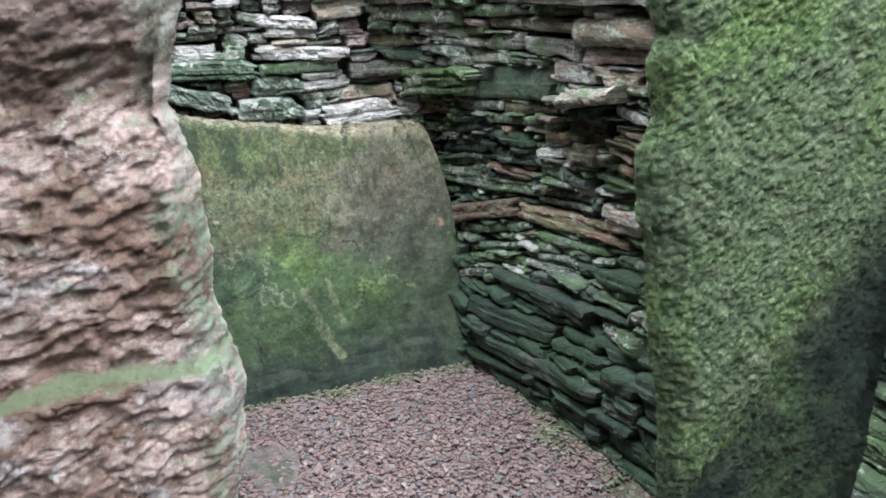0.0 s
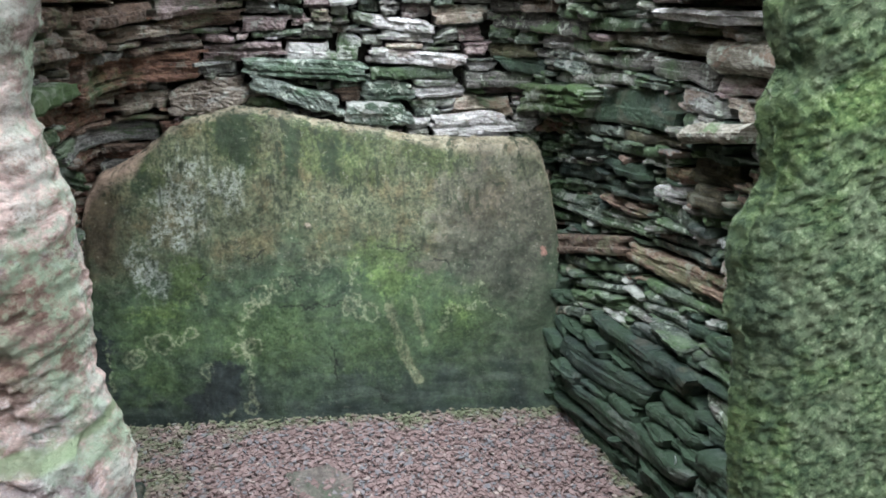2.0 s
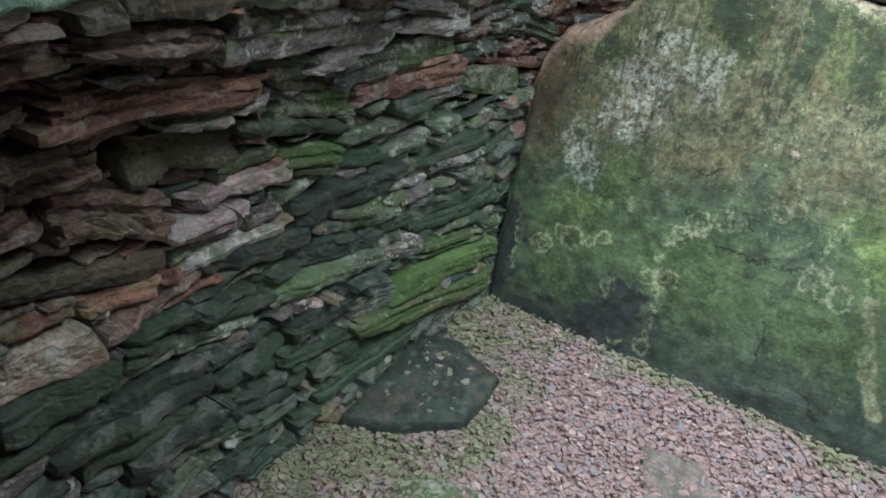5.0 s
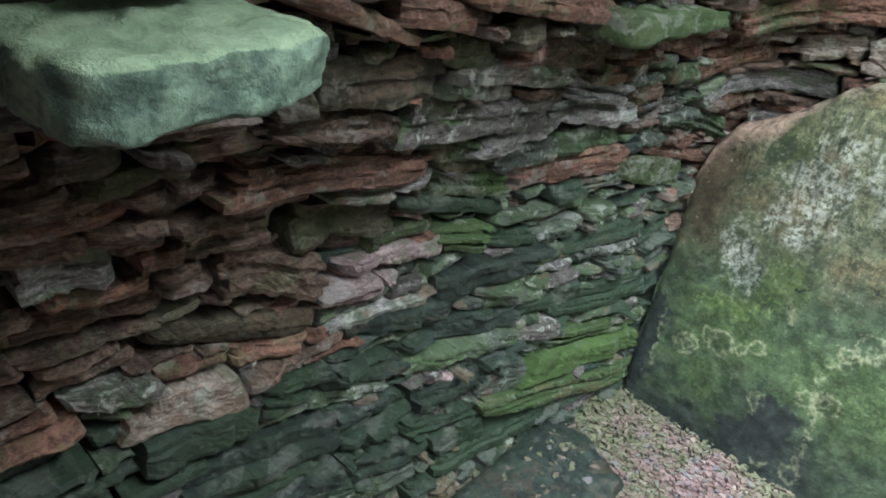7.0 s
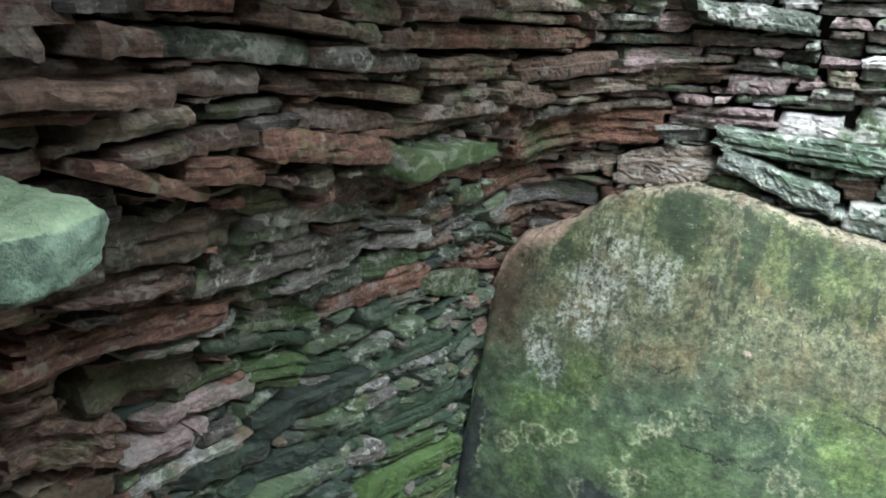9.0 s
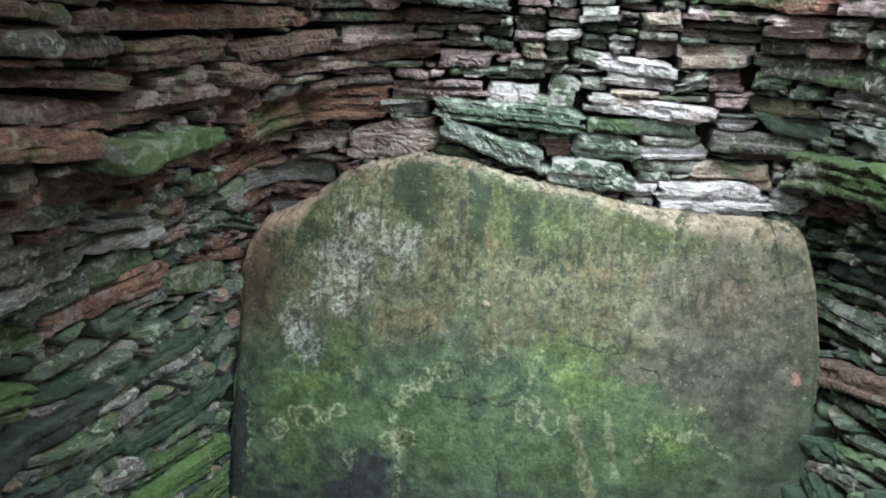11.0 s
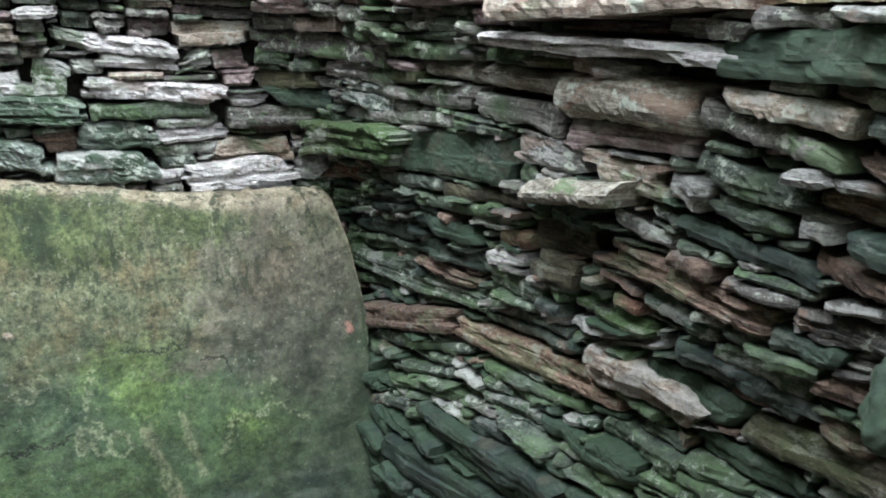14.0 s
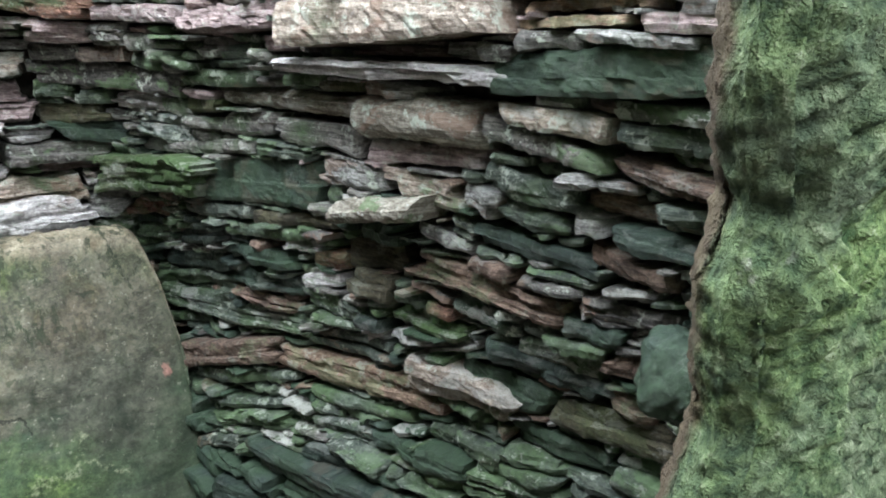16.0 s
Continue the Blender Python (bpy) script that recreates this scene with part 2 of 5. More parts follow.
def back_slab_material():
    """Upright flagstone: olive algae, lime growth with pale fronts, white crust, dark run streaks."""
    g = Graph("algae_stained_flagstone", 0.75)
    p = g.position()
    x, y, z = g.sep(p)
    n1 = g.noise(p, 5.0, 6, 0.68)
    n2 = g.noise(p, 18.0, 6, 0.72)
    n3 = g.noise(p, 75.0, 5, 0.72)
    c1 = g.noise(p, 9.0, 5, 0.7, 0.0, True)
    c2 = g.noise(p, 32.0, 4, 0.7, 0.0, True)
    wx, wy, wz = g.sep(g.vmath("ADD", g.scale_by(g.vmath("SUBTRACT", c1, (0.5, 0.5, 0.5)), 0.24), g.scale_by(g.vmath("SUBTRACT", c2, (0.5, 0.5, 0.5)), 0.075)))
    qx, qz = g.math("ADD", x, wx), g.math("ADD", z, wz)

    def blob(cx, cz, rx, rz):
        a = g.math("DIVIDE", g.math("SUBTRACT", qx, cx), rx)
        b = g.math("DIVIDE", g.math("SUBTRACT", qz, cz), rz)
        return g.math("SUBTRACT", 1.0, g.math("SQRT", g.math("ADD", g.math("MULTIPLY", a, a), g.math("MULTIPLY", b, b))))

    def most(*fields):
        out = fields[0]
        for f in fields[1:]:
            out = g.math("MAXIMUM", out, f)
        return out

    def seg(x0, z0, x1, z1, w, soft=0.35, wander=0.3):
        """A wavering line of half width w between two places on the slab."""
        dx, dz = x1 - x0, z1 - z0
        px = g.math("SUBTRACT", g.math("MULTIPLY_ADD", wx, wander, x), x0)
        pz = g.math("SUBTRACT", g.math("MULTIPLY_ADD", wz, wander, z), z0)
        t = g.math("DIVIDE", g.math("ADD", g.math("MULTIPLY", px, dx), g.math("MULTIPLY", pz, dz)), dx * dx + dz * dz)
        t = g.math("MINIMUM", g.math("MAXIMUM", t, 0.0), 1.0)
        ex, ez = g.math("MULTIPLY_ADD", t, -dx, px), g.math("MULTIPLY_ADD", t, -dz, pz)
        d = g.math("SQRT", g.math("ADD", g.math("MULTIPLY", ex, ex), g.math("MULTIPLY", ez, ez)))
        return g.step(d, w, w * soft)

    fx, fy, fz = g.sep(g.vmath("SUBTRACT", c2, (0.5, 0.5, 0.5)))
    rx, rz = g.math("MULTIPLY_ADD", fx, 0.05, x), g.math("MULTIPLY_ADD", fz, 0.05, z)

    def rosette(cx, cz, r):
        """One ring of lichen."""
        a, b = g.math("SUBTRACT", rx, cx), g.math("SUBTRACT", rz, cz)
        d = g.math("SQRT", g.math("ADD", g.math("MULTIPLY", a, a), g.math("MULTIPLY", b, b)))
        return g.step(g.math("ABSOLUTE", g.math("SUBTRACT", d, r)), 0.0075, 0.0015)

    def ragged_by(field, n, amount, lo, hi):
        return g.step(g.math("MULTIPLY_ADD", g.math("SUBTRACT", n, 0.5), amount, field), lo, hi)

    n4 = g.noise(p, 130.0, 3, 0.75)
    drip = g.noise(g.scaled(p, (26, 26, 5)), 1.0, 5, 0.65)
    plates = g.noise(g.scaled(p, (5, 5, 26)), 1.0, 5, 0.7, 0.5)
    # ground tone: dull grey green, buff speckle above, blue black at the foot
    base = g.mix(g.step(n2, 0.32, 0.68), (0.030, 0.054, 0.030), (0.092, 0.138, 0.076))
    base = g.mix(g.step(plates, 0.50, 0.62, 0.0, 0.35), base, (0.085, 0.10, 0.082))
    high = ragged_by(z, n1, 0.6, 0.42, 0.70)
    buff = g.mix(g.step(n3, 0.34, 0.62), (0.054, 0.066, 0.036), (0.185, 0.19, 0.112))
    base = g.mix(g.math("MULTIPLY", high, 0.85), base, buff)
    ochre = g.math("MULTIPLY", g.step(g.noise(g.scaled(p, (1, 1, 0.6), (8, 1, 3)), 7.0, 5, 0.7), 0.48, 0.62), high)
    base = g.mix(g.math("MULTIPLY", ochre, 0.7), base, g.mix(g.step(n3, 0.3, 0.7), (0.085, 0.066, 0.032), (0.21, 0.165, 0.09)))
    east = ragged_by(blob(1.42, 0.60, 0.32, 0.32), n2, 1.1, -0.05, 0.55)
    base = g.mix(g.math("MULTIPLY", east, 0.6), base, g.mix(g.step(n2, 0.35, 0.65), (0.046, 0.040, 0.034), (0.150, 0.128, 0.112)))
    low_east = ragged_by(blob(1.50, 0.28, 0.34, 0.30), n2, 1.3, 0.0, 0.6)
    base = g.mix(g.math("MULTIPLY", low_east, 0.45), base, g.mix(g.step(plates, 0.35, 0.65), (0.022, 0.030, 0.020), (0.072, 0.080, 0.052)))
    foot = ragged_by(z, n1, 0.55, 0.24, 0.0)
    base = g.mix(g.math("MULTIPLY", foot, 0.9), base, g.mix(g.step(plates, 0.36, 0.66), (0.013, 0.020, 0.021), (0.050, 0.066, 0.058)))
    # olive green wash in runs under the crest
    wash = ragged_by(most(blob(0.56, 0.95, 0.13, 0.26), blob(0.86, 0.86, 0.32, 0.16), blob(0.27, 0.80, 0.08, 0.12), blob(1.18, 0.84, 0.2, 0.10)), drip, 2.2, 0.05, 0.75)
    base = g.mix(g.math("MULTIPLY", wash, 0.85), base, g.mix(g.step(n3, 0.3, 0.7), (0.026, 0.044, 0.015), (0.100, 0.128, 0.046)))
    deep = ragged_by(most(blob(0.545, 0.94, 0.08, 0.18), blob(0.22, 0.78, 0.03, 0.14), blob(0.72, 0.86, 0.06, 0.13), blob(0.86, 0.84, 0.04, 0.12)), drip, 1.6, 0.0, 0.7)
    base = g.mix(g.math("MULTIPLY", deep, 0.85), base, (0.024, 0.042, 0.020))
    # green growths, brightest where they are thickest
    grow = most(blob(0.28, 0.33, 0.18, 0.15), blob(0.24, 0.15, 0.14, 0.10), blob(1.10, 0.40, 0.22, 0.10), blob(1.27, 0.32, 0.19, 0.13), blob(0.62, 0.28, 0.28, 0.14), blob(0.98, 0.24, 0.2, 0.12))
    base = g.mix(g.math("MULTIPLY", ragged_by(grow, n2, 1.6, -0.15, 0.8), 0.75), base, g.mix(g.step(n3, 0.3, 0.7), (0.030, 0.064, 0.022), (0.105, 0.158, 0.062)))
    lime = most(blob(1.02, 0.50, 0.14, 0.09), blob(1.05, 0.44, 0.11, 0.05), g.math("SUBTRACT", blob(0.36, 0.47, 0.13, 0.10), 0.1), g.math("SUBTRACT", blob(0.27, 0.38, 0.12, 0.09), 0.15), g.math("SUBTRACT", blob(1.26, 0.33, 0.11, 0.05), 0.25))
    lime = ragged_by(lime, n3, 1.1, 0.0, 0.65)
    base = g.mix(g.math("MULTIPLY", lime, 0.7), base, g.mix(g.step(n3, 0.3, 0.7), (0.060, 0.105, 0.028), (0.165, 0.235, 0.080)))
    bare_mid = ragged_by(blob(1.16, 0.50, 0.11, 0.06), n2, 0.9, 0.1, 0.6)
    base = g.mix(g.math("MULTIPLY", bare_mid, 0.7), base, g.mix(n3, (0.07, 0.068, 0.05), (0.17, 0.155, 0.12)))
    # pale fronts, rosettes and runs of lichen
    pale = g.mix(g.step(n3, 0.3, 0.7), (0.17, 0.20, 0.115), (0.40, 0.42, 0.28))
    rings = most(*[rosette(*q) for q in ROSETTES])
    rings = g.math("MULTIPLY", rings, g.step(n3, 0.32, 0.52, 0.35, 1.0))
    rings = g.math("MULTIPLY", rings, g.step(n2, 0.38, 0.52, 0.3, 1.0))
    base = g.mix(g.math("MULTIPLY", rings, 0.6), base, pale)
    fronts = most(seg(0.935, 0.51, 0.905, 0.43, 0.012), seg(0.905, 0.43, 0.89, 0.375, 0.011), seg(0.41, 0.20, 0.405, 0.05, 0.010), seg(1.36, 0.42, 1.33, 0.35, 0.012), seg(1.33, 0.35, 1.23, 0.33, 0.016), seg(1.36, 0.36, 1.44, 0.30, 0.010),
                  seg(1.25, 0.345, 1.215, 0.28, 0.016), seg(0.10, 0.27, 0.11, 0.12, 0.010), seg(0.53, 0.30, 0.57, 0.05, 0.014), seg(0.545, 0.335, 0.63, 0.41, 0.018))
    base = g.mix(g.math("MULTIPLY", fronts, g.step(g.math("MULTIPLY_ADD", n2, 0.6, n3), 0.72, 0.92, 0.0, 0.5)), base, pale)
    runs = most(seg(1.03, 0.365, 1.065, 0.24, 0.020, 0.5), seg(1.065, 0.24, 1.13, 0.11, 0.024, 0.5), g.math("MULTIPLY", seg(1.115, 0.38, 1.16, 0.23, 0.012), 0.7), g.math("MULTIPLY", seg(0.385, 0.45, 0.425, 0.39, 0.010), 0.8))
    base = g.mix(g.math("MULTIPLY", runs, g.math("MULTIPLY", g.step(n3, 0.36, 0.56, 0.2, 0.8), g.step(n2, 0.38, 0.54, 0.3, 1.0))), base, g.mix(n4, (0.17, 0.18, 0.10), (0.33, 0.34, 0.22)))
    # browner bare stone down the west edge
    bare_w = ragged_by(blob(0.10, 0.66, 0.13, 0.22), n2, 0.9, 0.0, 0.6)
    base = g.mix(g.math("MULTIPLY", bare_w, 0.85), base, g.mix(n2, (0.040, 0.031, 0.020), (0.145, 0.102, 0.066)))
    # white crust in ragged runs on the west shoulder
    crust = most(blob(0.31, 0.605, 0.11, 0.065), g.math("SUBTRACT", blob(0.37, 0.72, 0.14, 0.18), 0.12), g.math("SUBTRACT", blob(0.24, 0.50, 0.10, 0.09), 0.15), g.math("SUBTRACT", blob(0.50, 0.74, 0.12, 0.14), 0.35))
    crust = g.math("MULTIPLY", ragged_by(g.math("MULTIPLY_ADD", g.math("SUBTRACT", n2, 0.5), 1.6, crust), drip, 2.0, 0.0, 0.75), g.step(n3, 0.40, 0.58))
    base = g.mix(g.math("MULTIPLY", crust, 0.9), base, g.mix(n4, (0.30, 0.34, 0.29), (0.50, 0.52, 0.49)))
    # pale specks and chips
    spots = g.math("MULTIPLY", g.step(g.noise(p, 62.0, 4, 0.7), 0.60, 0.68), g.step(z, 0.2, 0.6, 0.15, 0.5))
    base = g.mix(spots, base, (0.36, 0.35, 0.28))
    base = g.mix(seg(0.765, 0.632, 0.768, 0.628, 0.016, 0.4), base, (0.46, 0.38, 0.30))
    base = g.mix(g.math("MULTIPLY", seg(1.585, 0.53, 1.588, 0.51, 0.014, 0.4), 0.8), base, (0.42, 0.22, 0.18))
    # dark patches bare of growth near the foot
    bare = g.step(most(blob(0.46, 0.11, 0.085, 0.10), blob(0.43, 0.07, 0.10, 0.07), blob(0.07, 0.18, 0.05, 0.16)), 0.05, 0.3)
    base = g.mix(g.math("MULTIPLY", bare, 0.9), base, g.mix(n2, (0.014, 0.019, 0.022), (0.032, 0.040, 0.042)))
    # buff weathered edge along the crest, painted paler as if lit from above, widest at the two shoulders
    rim_at = g.t.nodes.new("ShaderNodeAttribute")
    rim_at.attribute_name = "below_crest"
    wide = g.math("ADD", 0.020, g.math("ADD", g.math("MULTIPLY", g.step(x, 1.05, 1.45), 0.045), g.math("MULTIPLY", g.step(x, 0.3, 0.2), 0.045)))
    dry_lit_rim = g.math("DIVIDE", g.math("ADD", rim_at.outputs["Fac"], g.math("MULTIPLY", g.math("SUBTRACT", n2, 0.5), 0.07)), wide)
    base = g.mix(g.math("MULTIPLY", g.step(dry_lit_rim, 1.1, 0.3), g.step(n3, 0.3, 0.55, 0.35, 0.9)), base, g.mix(g.step(x, 0.35, 0.2), g.mix(g.step(n2, 0.3, 0.7), (0.17, 0.135, 0.09), (0.42, 0.37, 0.29)), (0.44, 0.31, 0.25)))
    # dark run streaks under the crest
    streak = g.noise(g.scaled(p, (42, 42, 2.6)), 1.0, 4, 0.65)
    below = g.step(g.math("MULTIPLY_ADD", n1, 0.5, z), 0.76, 0.98)
    streak = g.math("MULTIPLY", g.step(streak, 0.53, 0.60), g.math("MULTIPLY", below, g.step(g.noise(g.scaled(p, (9, 9, 1.0)), 1.0, 2, 0.5), 0.40, 0.55)))
    base = g.mix(g.math("MULTIPLY", streak, 0.9), base, (0.030, 0.042, 0.022))
    thin = most(*[seg(a, b, a + 0.003, c, 0.0065, 0.3, 0.06) for a, b, c in RUN_MARKS])
    base = g.mix(g.math("MULTIPLY", thin, g.math("MULTIPLY", g.step(n3, 0.36, 0.54, 0.1, 0.7), g.step(n2, 0.42, 0.54, 0.2, 1.0))), base, (0.026, 0.038, 0.020))
    pits = g.step(g.noise(p, 34.0, 3, 0.6), 0.41, 0.35)
    base = g.mix(g.math("MULTIPLY", pits, g.step(z, 0.35, 0.6, 0.15, 0.75)), base, (0.036, 0.046, 0.026))
    # hairline cracks
    line = most(*[seg(*q, 0.004, 0.4, 0.45) for q in CRACKS])
    flake = g.math("MULTIPLY", g.step(g.math("ABSOLUTE", g.math("SUBTRACT", plates, 0.5)), 0.012, 0.003), g.step(g.noise(p, 6.0, 4, 0.65), 0.52, 0.58))
    line = g.math("MAXIMUM", line, g.math("MULTIPLY", flake, 0.6))
    base = g.mix(g.math("MULTIPLY", line, 0.8), base, (0.018, 0.020, 0.016))
    base = g.mix(g.step(n4, 0.42, 0.66, 0.0, 0.35), base, g.mix(0.6, base, (0.02, 0.026, 0.018)))
    mottle = g.step(g.noise(g.scaled(p, (1, 1, 1), (1.3, 5.0, 2.2)), 30.0, 6, 0.78), 0.34, 0.66, 0.56, 0.98)
    base = g.mix(1.0, base, g.join(mottle, mottle, mottle), "MULTIPLY")
    cloud = g.step(g.noise(g.scaled(p, (1, 1, 1), (7.3, 2.0, 4.1)), 7.0, 6, 0.72, 0.6), 0.36, 0.64, 0.72, 1.3)
    base = g.mix(1.0, base, g.join(cloud, cloud, g.math("MULTIPLY", cloud, 0.97)), "MULTIPLY")
    nb = g.bump(n2, 0.6, 0.009)
    nb = g.bump(plates, 0.35, 0.006, nb)
    nb = g.bump(n3, 0.55, 0.003, nb)
    nb = g.bump(g.math("SUBTRACT", 1.0, line), 0.5, 0.003, nb)
    return g.done(base, nb)


def west_stone_material():
    """Pinkish weathered sandstone with moss on its ledges."""
    g = Graph("pink_weathered_sandstone", 0.9)
    p = g.position()
    lay = g.noise(g.scaled(p, (24, 24, 50)), 1.0, 7, 0.76, 0.5)
    n2 = g.noise(p, 48.0, 7, 0.78)
    n3 = g.noise(p, 240.0, 5, 0.75)
    n1 = g.noise(p, 9.0, 6, 0.68, 0.3)
    base = g.mix(g.step(lay, 0.38, 0.60), (0.21, 0.130, 0.108), (0.74, 0.555, 0.505))
    base = g.mix(g.step(n2, 0.53, 0.62, 0.0, 0.8), base, (0.74, 0.66, 0.64))
    base = g.mix(g.step(n1, 0.50, 0.60, 0.0, 0.75), base, g.mix(g.step(n2, 0.38, 0.60), (0.11, 0.06, 0.042), (0.34, 0.20, 0.145)))
    base = g.mix(g.step(n3, 0.42, 0.68, 0.0, 0.3), base, (0.16, 0.11, 0.09))
    lilac = g.noise(g.scaled(p, (1, 1, 1.6), (6.1, 2.4, 0.2)), 13.0, 6, 0.72, 0.2)
    base = g.mix(g.step(lilac, 0.54, 0.62, 0.0, 0.65), base, g.mix(g.step(n2, 0.4, 0.6), (0.28, 0.24, 0.25), (0.66, 0.62, 0.64)))
    grey = g.noise(g.scaled(p, (1, 1, 1), (3.1, 0.4, 2.2)), 12.0, 6, 0.75, 0.3)
    base = g.mix(g.step(grey, 0.57, 0.64, 0.0, 0.6), base, g.mix(g.step(n3, 0.35, 0.65), (0.065, 0.105, 0.065), (0.24, 0.32, 0.22)))
    # rusty upper part above the hollow
    over = g.step(g.math("ADD", g.sep(p)[2], g.math("MULTIPLY", g.math("SUBTRACT", n1, 0.5), 0.35)), 1.30, 1.40)
    base = g.mix(g.math("MULTIPLY", over, 0.75), base, g.mix(g.step(n2, 0.35, 0.65), (0.06, 0.042, 0.034), (0.21, 0.145, 0.115)))
    arris = g.math("MULTIPLY", g.step(g.math("ADD", g.sep(p)[0], g.math("MULTIPLY", g.math("SUBTRACT", n1, 0.5), 0.09)), 0.615, 0.648), g.step(n2, 0.42, 0.56))
    base = g.mix(g.math("MULTIPLY", arris, 0.8), base, g.mix(g.step(n1, 0.4, 0.6), (0.47, 0.47, 0.42), (0.26, 0.36, 0.25)))
    up = g.sep(g.normal())[2]
    ledge = g.math("MULTIPLY", g.step(g.math("ADD", up, g.math("MULTIPLY", g.math("SUBTRACT", n2, 0.5), 0.5)), 0.62, 0.85), 0.9)
    xs_, ys_, zs_ = g.sep(p)
    wave = g.math("MULTIPLY_ADD", g.math("SINE", g.math("MULTIPLY", xs_, 38.0)), 0.005, 1.119)
    band = g.math("ABSOLUTE", g.math("SUBTRACT", g.math("ADD", zs_, g.math("MULTIPLY", g.math("SUBTRACT", n2, 0.5), 0.008)), wave))
    ledge = g.math("MAXIMUM", g.math("MULTIPLY", ledge, 0.5), g.math("MULTIPLY", g.step(band, 0.006, 0.002), 0.85))
    base = g.mix(ledge, base, g.mix(n3, (0.14, 0.20, 0.10), (0.30, 0.36, 0.22)))
    nb = g.bump(lay, 0.85, 0.012)
    nb = g.bump(n2, 1.0, 0.010, nb)
    nb = g.bump(n3, 0.8, 0.0022, nb)
    return g.done(base, nb)


def east_stone_material():
    """Rough flagstone under a thin felt of moss."""
    g = Graph("moss_felted_flagstone", 0.92)
    p = g.position()
    n1 = g.noise(p, 4.0, 5, 0.65, 0.3)
    x, y, z = g.sep(p)
    # tufts lie aslant, rising to the east
    along = g.math("ADD", g.math("MULTIPLY", x, 0.8), g.math("MULTIPLY", z, 0.6))
    across = g.math("SUBTRACT", g.math("MULTIPLY", z, 0.8), g.math("MULTIPLY", x, 0.6))
    n2 = g.noise(g.join(g.math("MULTIPLY", along, 72.0), g.math("MULTIPLY", y, 90.0), g.math("MULTIPLY", across, 98.0)), 1.0, 5, 0.75, 0.25)
    n3 = g.noise(p, 190.0, 4, 0.75)
    n5 = g.noise(p, 22.0, 5, 0.7)
    base = g.mix(g.step(n2, 0.34, 0.66), (0.024, 0.046, 0.022), (0.160, 0.215, 0.115))
    base = g.mix(g.step(n5, 0.46, 0.62, 0.0, 0.55), base, g.mix(n3, (0.06, 0.075, 0.045), (0.23, 0.27, 0.17)))
    base = g.mix(g.step(n1, 0.46, 0.64, 0.0, 0.7), base, g.mix(g.step(n2, 0.35, 0.65), (0.035, 0.085, 0.02), (0.19, 0.28, 0.085)))
    tips = g.math("MULTIPLY", g.step(n2, 0.54, 0.66), g.step(n3, 0.40, 0.58))
    base = g.mix(g.math("MULTIPLY", tips, 0.6), base, (0.40, 0.45, 0.30))
    # dark wet stone below the slanting break, darkened further for the shade in the hollow
    wet_shade = g.math("ADD", g.math("ADD", z, g.math("MULTIPLY", g.math("SUBTRACT", 1.55, x), 0.85)), g.math("MULTIPLY", g.math("ADD", n1, n5), 0.36))
    foot = g.step(wet_shade, 1.32, 0.96)
    slick_shade = g.mix(g.step(n5, 0.36, 0.66), (0.006, 0.011, 0.010), (0.026, 0.040, 0.030))
    base = g.mix(g.math("MULTIPLY", foot, g.step(n1, 0.4, 0.62, 0.97, 0.72)), base, slick_shade)
    crust = g.noise(p, 16.0, 5, 0.7)
    base = g.mix(g.step(crust, 0.68, 0.74, 0.0, 0.6), base, (0.40, 0.38, 0.35))
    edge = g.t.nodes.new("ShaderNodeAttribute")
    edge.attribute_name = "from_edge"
    # shade on the west face put into its colour as a darker green
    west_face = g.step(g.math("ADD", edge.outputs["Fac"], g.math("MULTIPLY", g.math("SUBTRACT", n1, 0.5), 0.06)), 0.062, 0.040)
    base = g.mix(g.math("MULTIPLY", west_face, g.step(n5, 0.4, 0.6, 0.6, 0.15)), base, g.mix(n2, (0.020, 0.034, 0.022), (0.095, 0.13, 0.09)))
    # rusty inner flank
    inner = g.math("MULTIPLY", g.step(g.math("ADD", y, g.math("MULTIPLY", g.math("SUBTRACT", n5, 0.5), 0.03)), 1.100, 1.110), g.step(edge.outputs["Fac"], 0.06, 0.03))
    base = g.mix(g.math("MULTIPLY", inner, 0.85), base, g.mix(n5, (0.035, 0.022, 0.016), (0.125, 0.078, 0.052)))
    nb = g.bump(n5, 0.6, 0.012)
    nb = g.bump(n2, 1.0, 0.011, nb)
    nb = g.bump(n3, 0.8, 0.003, nb)
    return g.done(base, nb)


def mint_block_material():
    g = Graph("pale_mint_lichen_stone", 0.85)
    p = g.position()
    n2 = g.noise(p, 26.0, 6, 0.7)
    n3 = g.noise(p, 130.0, 4, 0.7)
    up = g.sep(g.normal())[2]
    # top coloured paler than the faces, as lit from above
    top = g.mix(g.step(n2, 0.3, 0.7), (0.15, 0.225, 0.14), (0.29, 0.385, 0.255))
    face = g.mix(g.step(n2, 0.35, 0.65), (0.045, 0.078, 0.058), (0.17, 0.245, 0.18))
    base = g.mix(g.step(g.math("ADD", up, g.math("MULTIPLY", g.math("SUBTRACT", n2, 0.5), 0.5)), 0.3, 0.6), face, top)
    nb = g.bump(n2, 0.9, 0.012)
    return g.done(base, g.bump(n3, 0.8, 0.003, nb))


EARTH, CONCRETE = earth_material(), plaster_material()
GRAVEL, GRAVEL_BED = gravel_material("red_slate_chippings", True), gravel_material("red_slate_chipping_bed", False)
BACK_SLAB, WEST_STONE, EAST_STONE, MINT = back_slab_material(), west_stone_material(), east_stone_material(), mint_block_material()


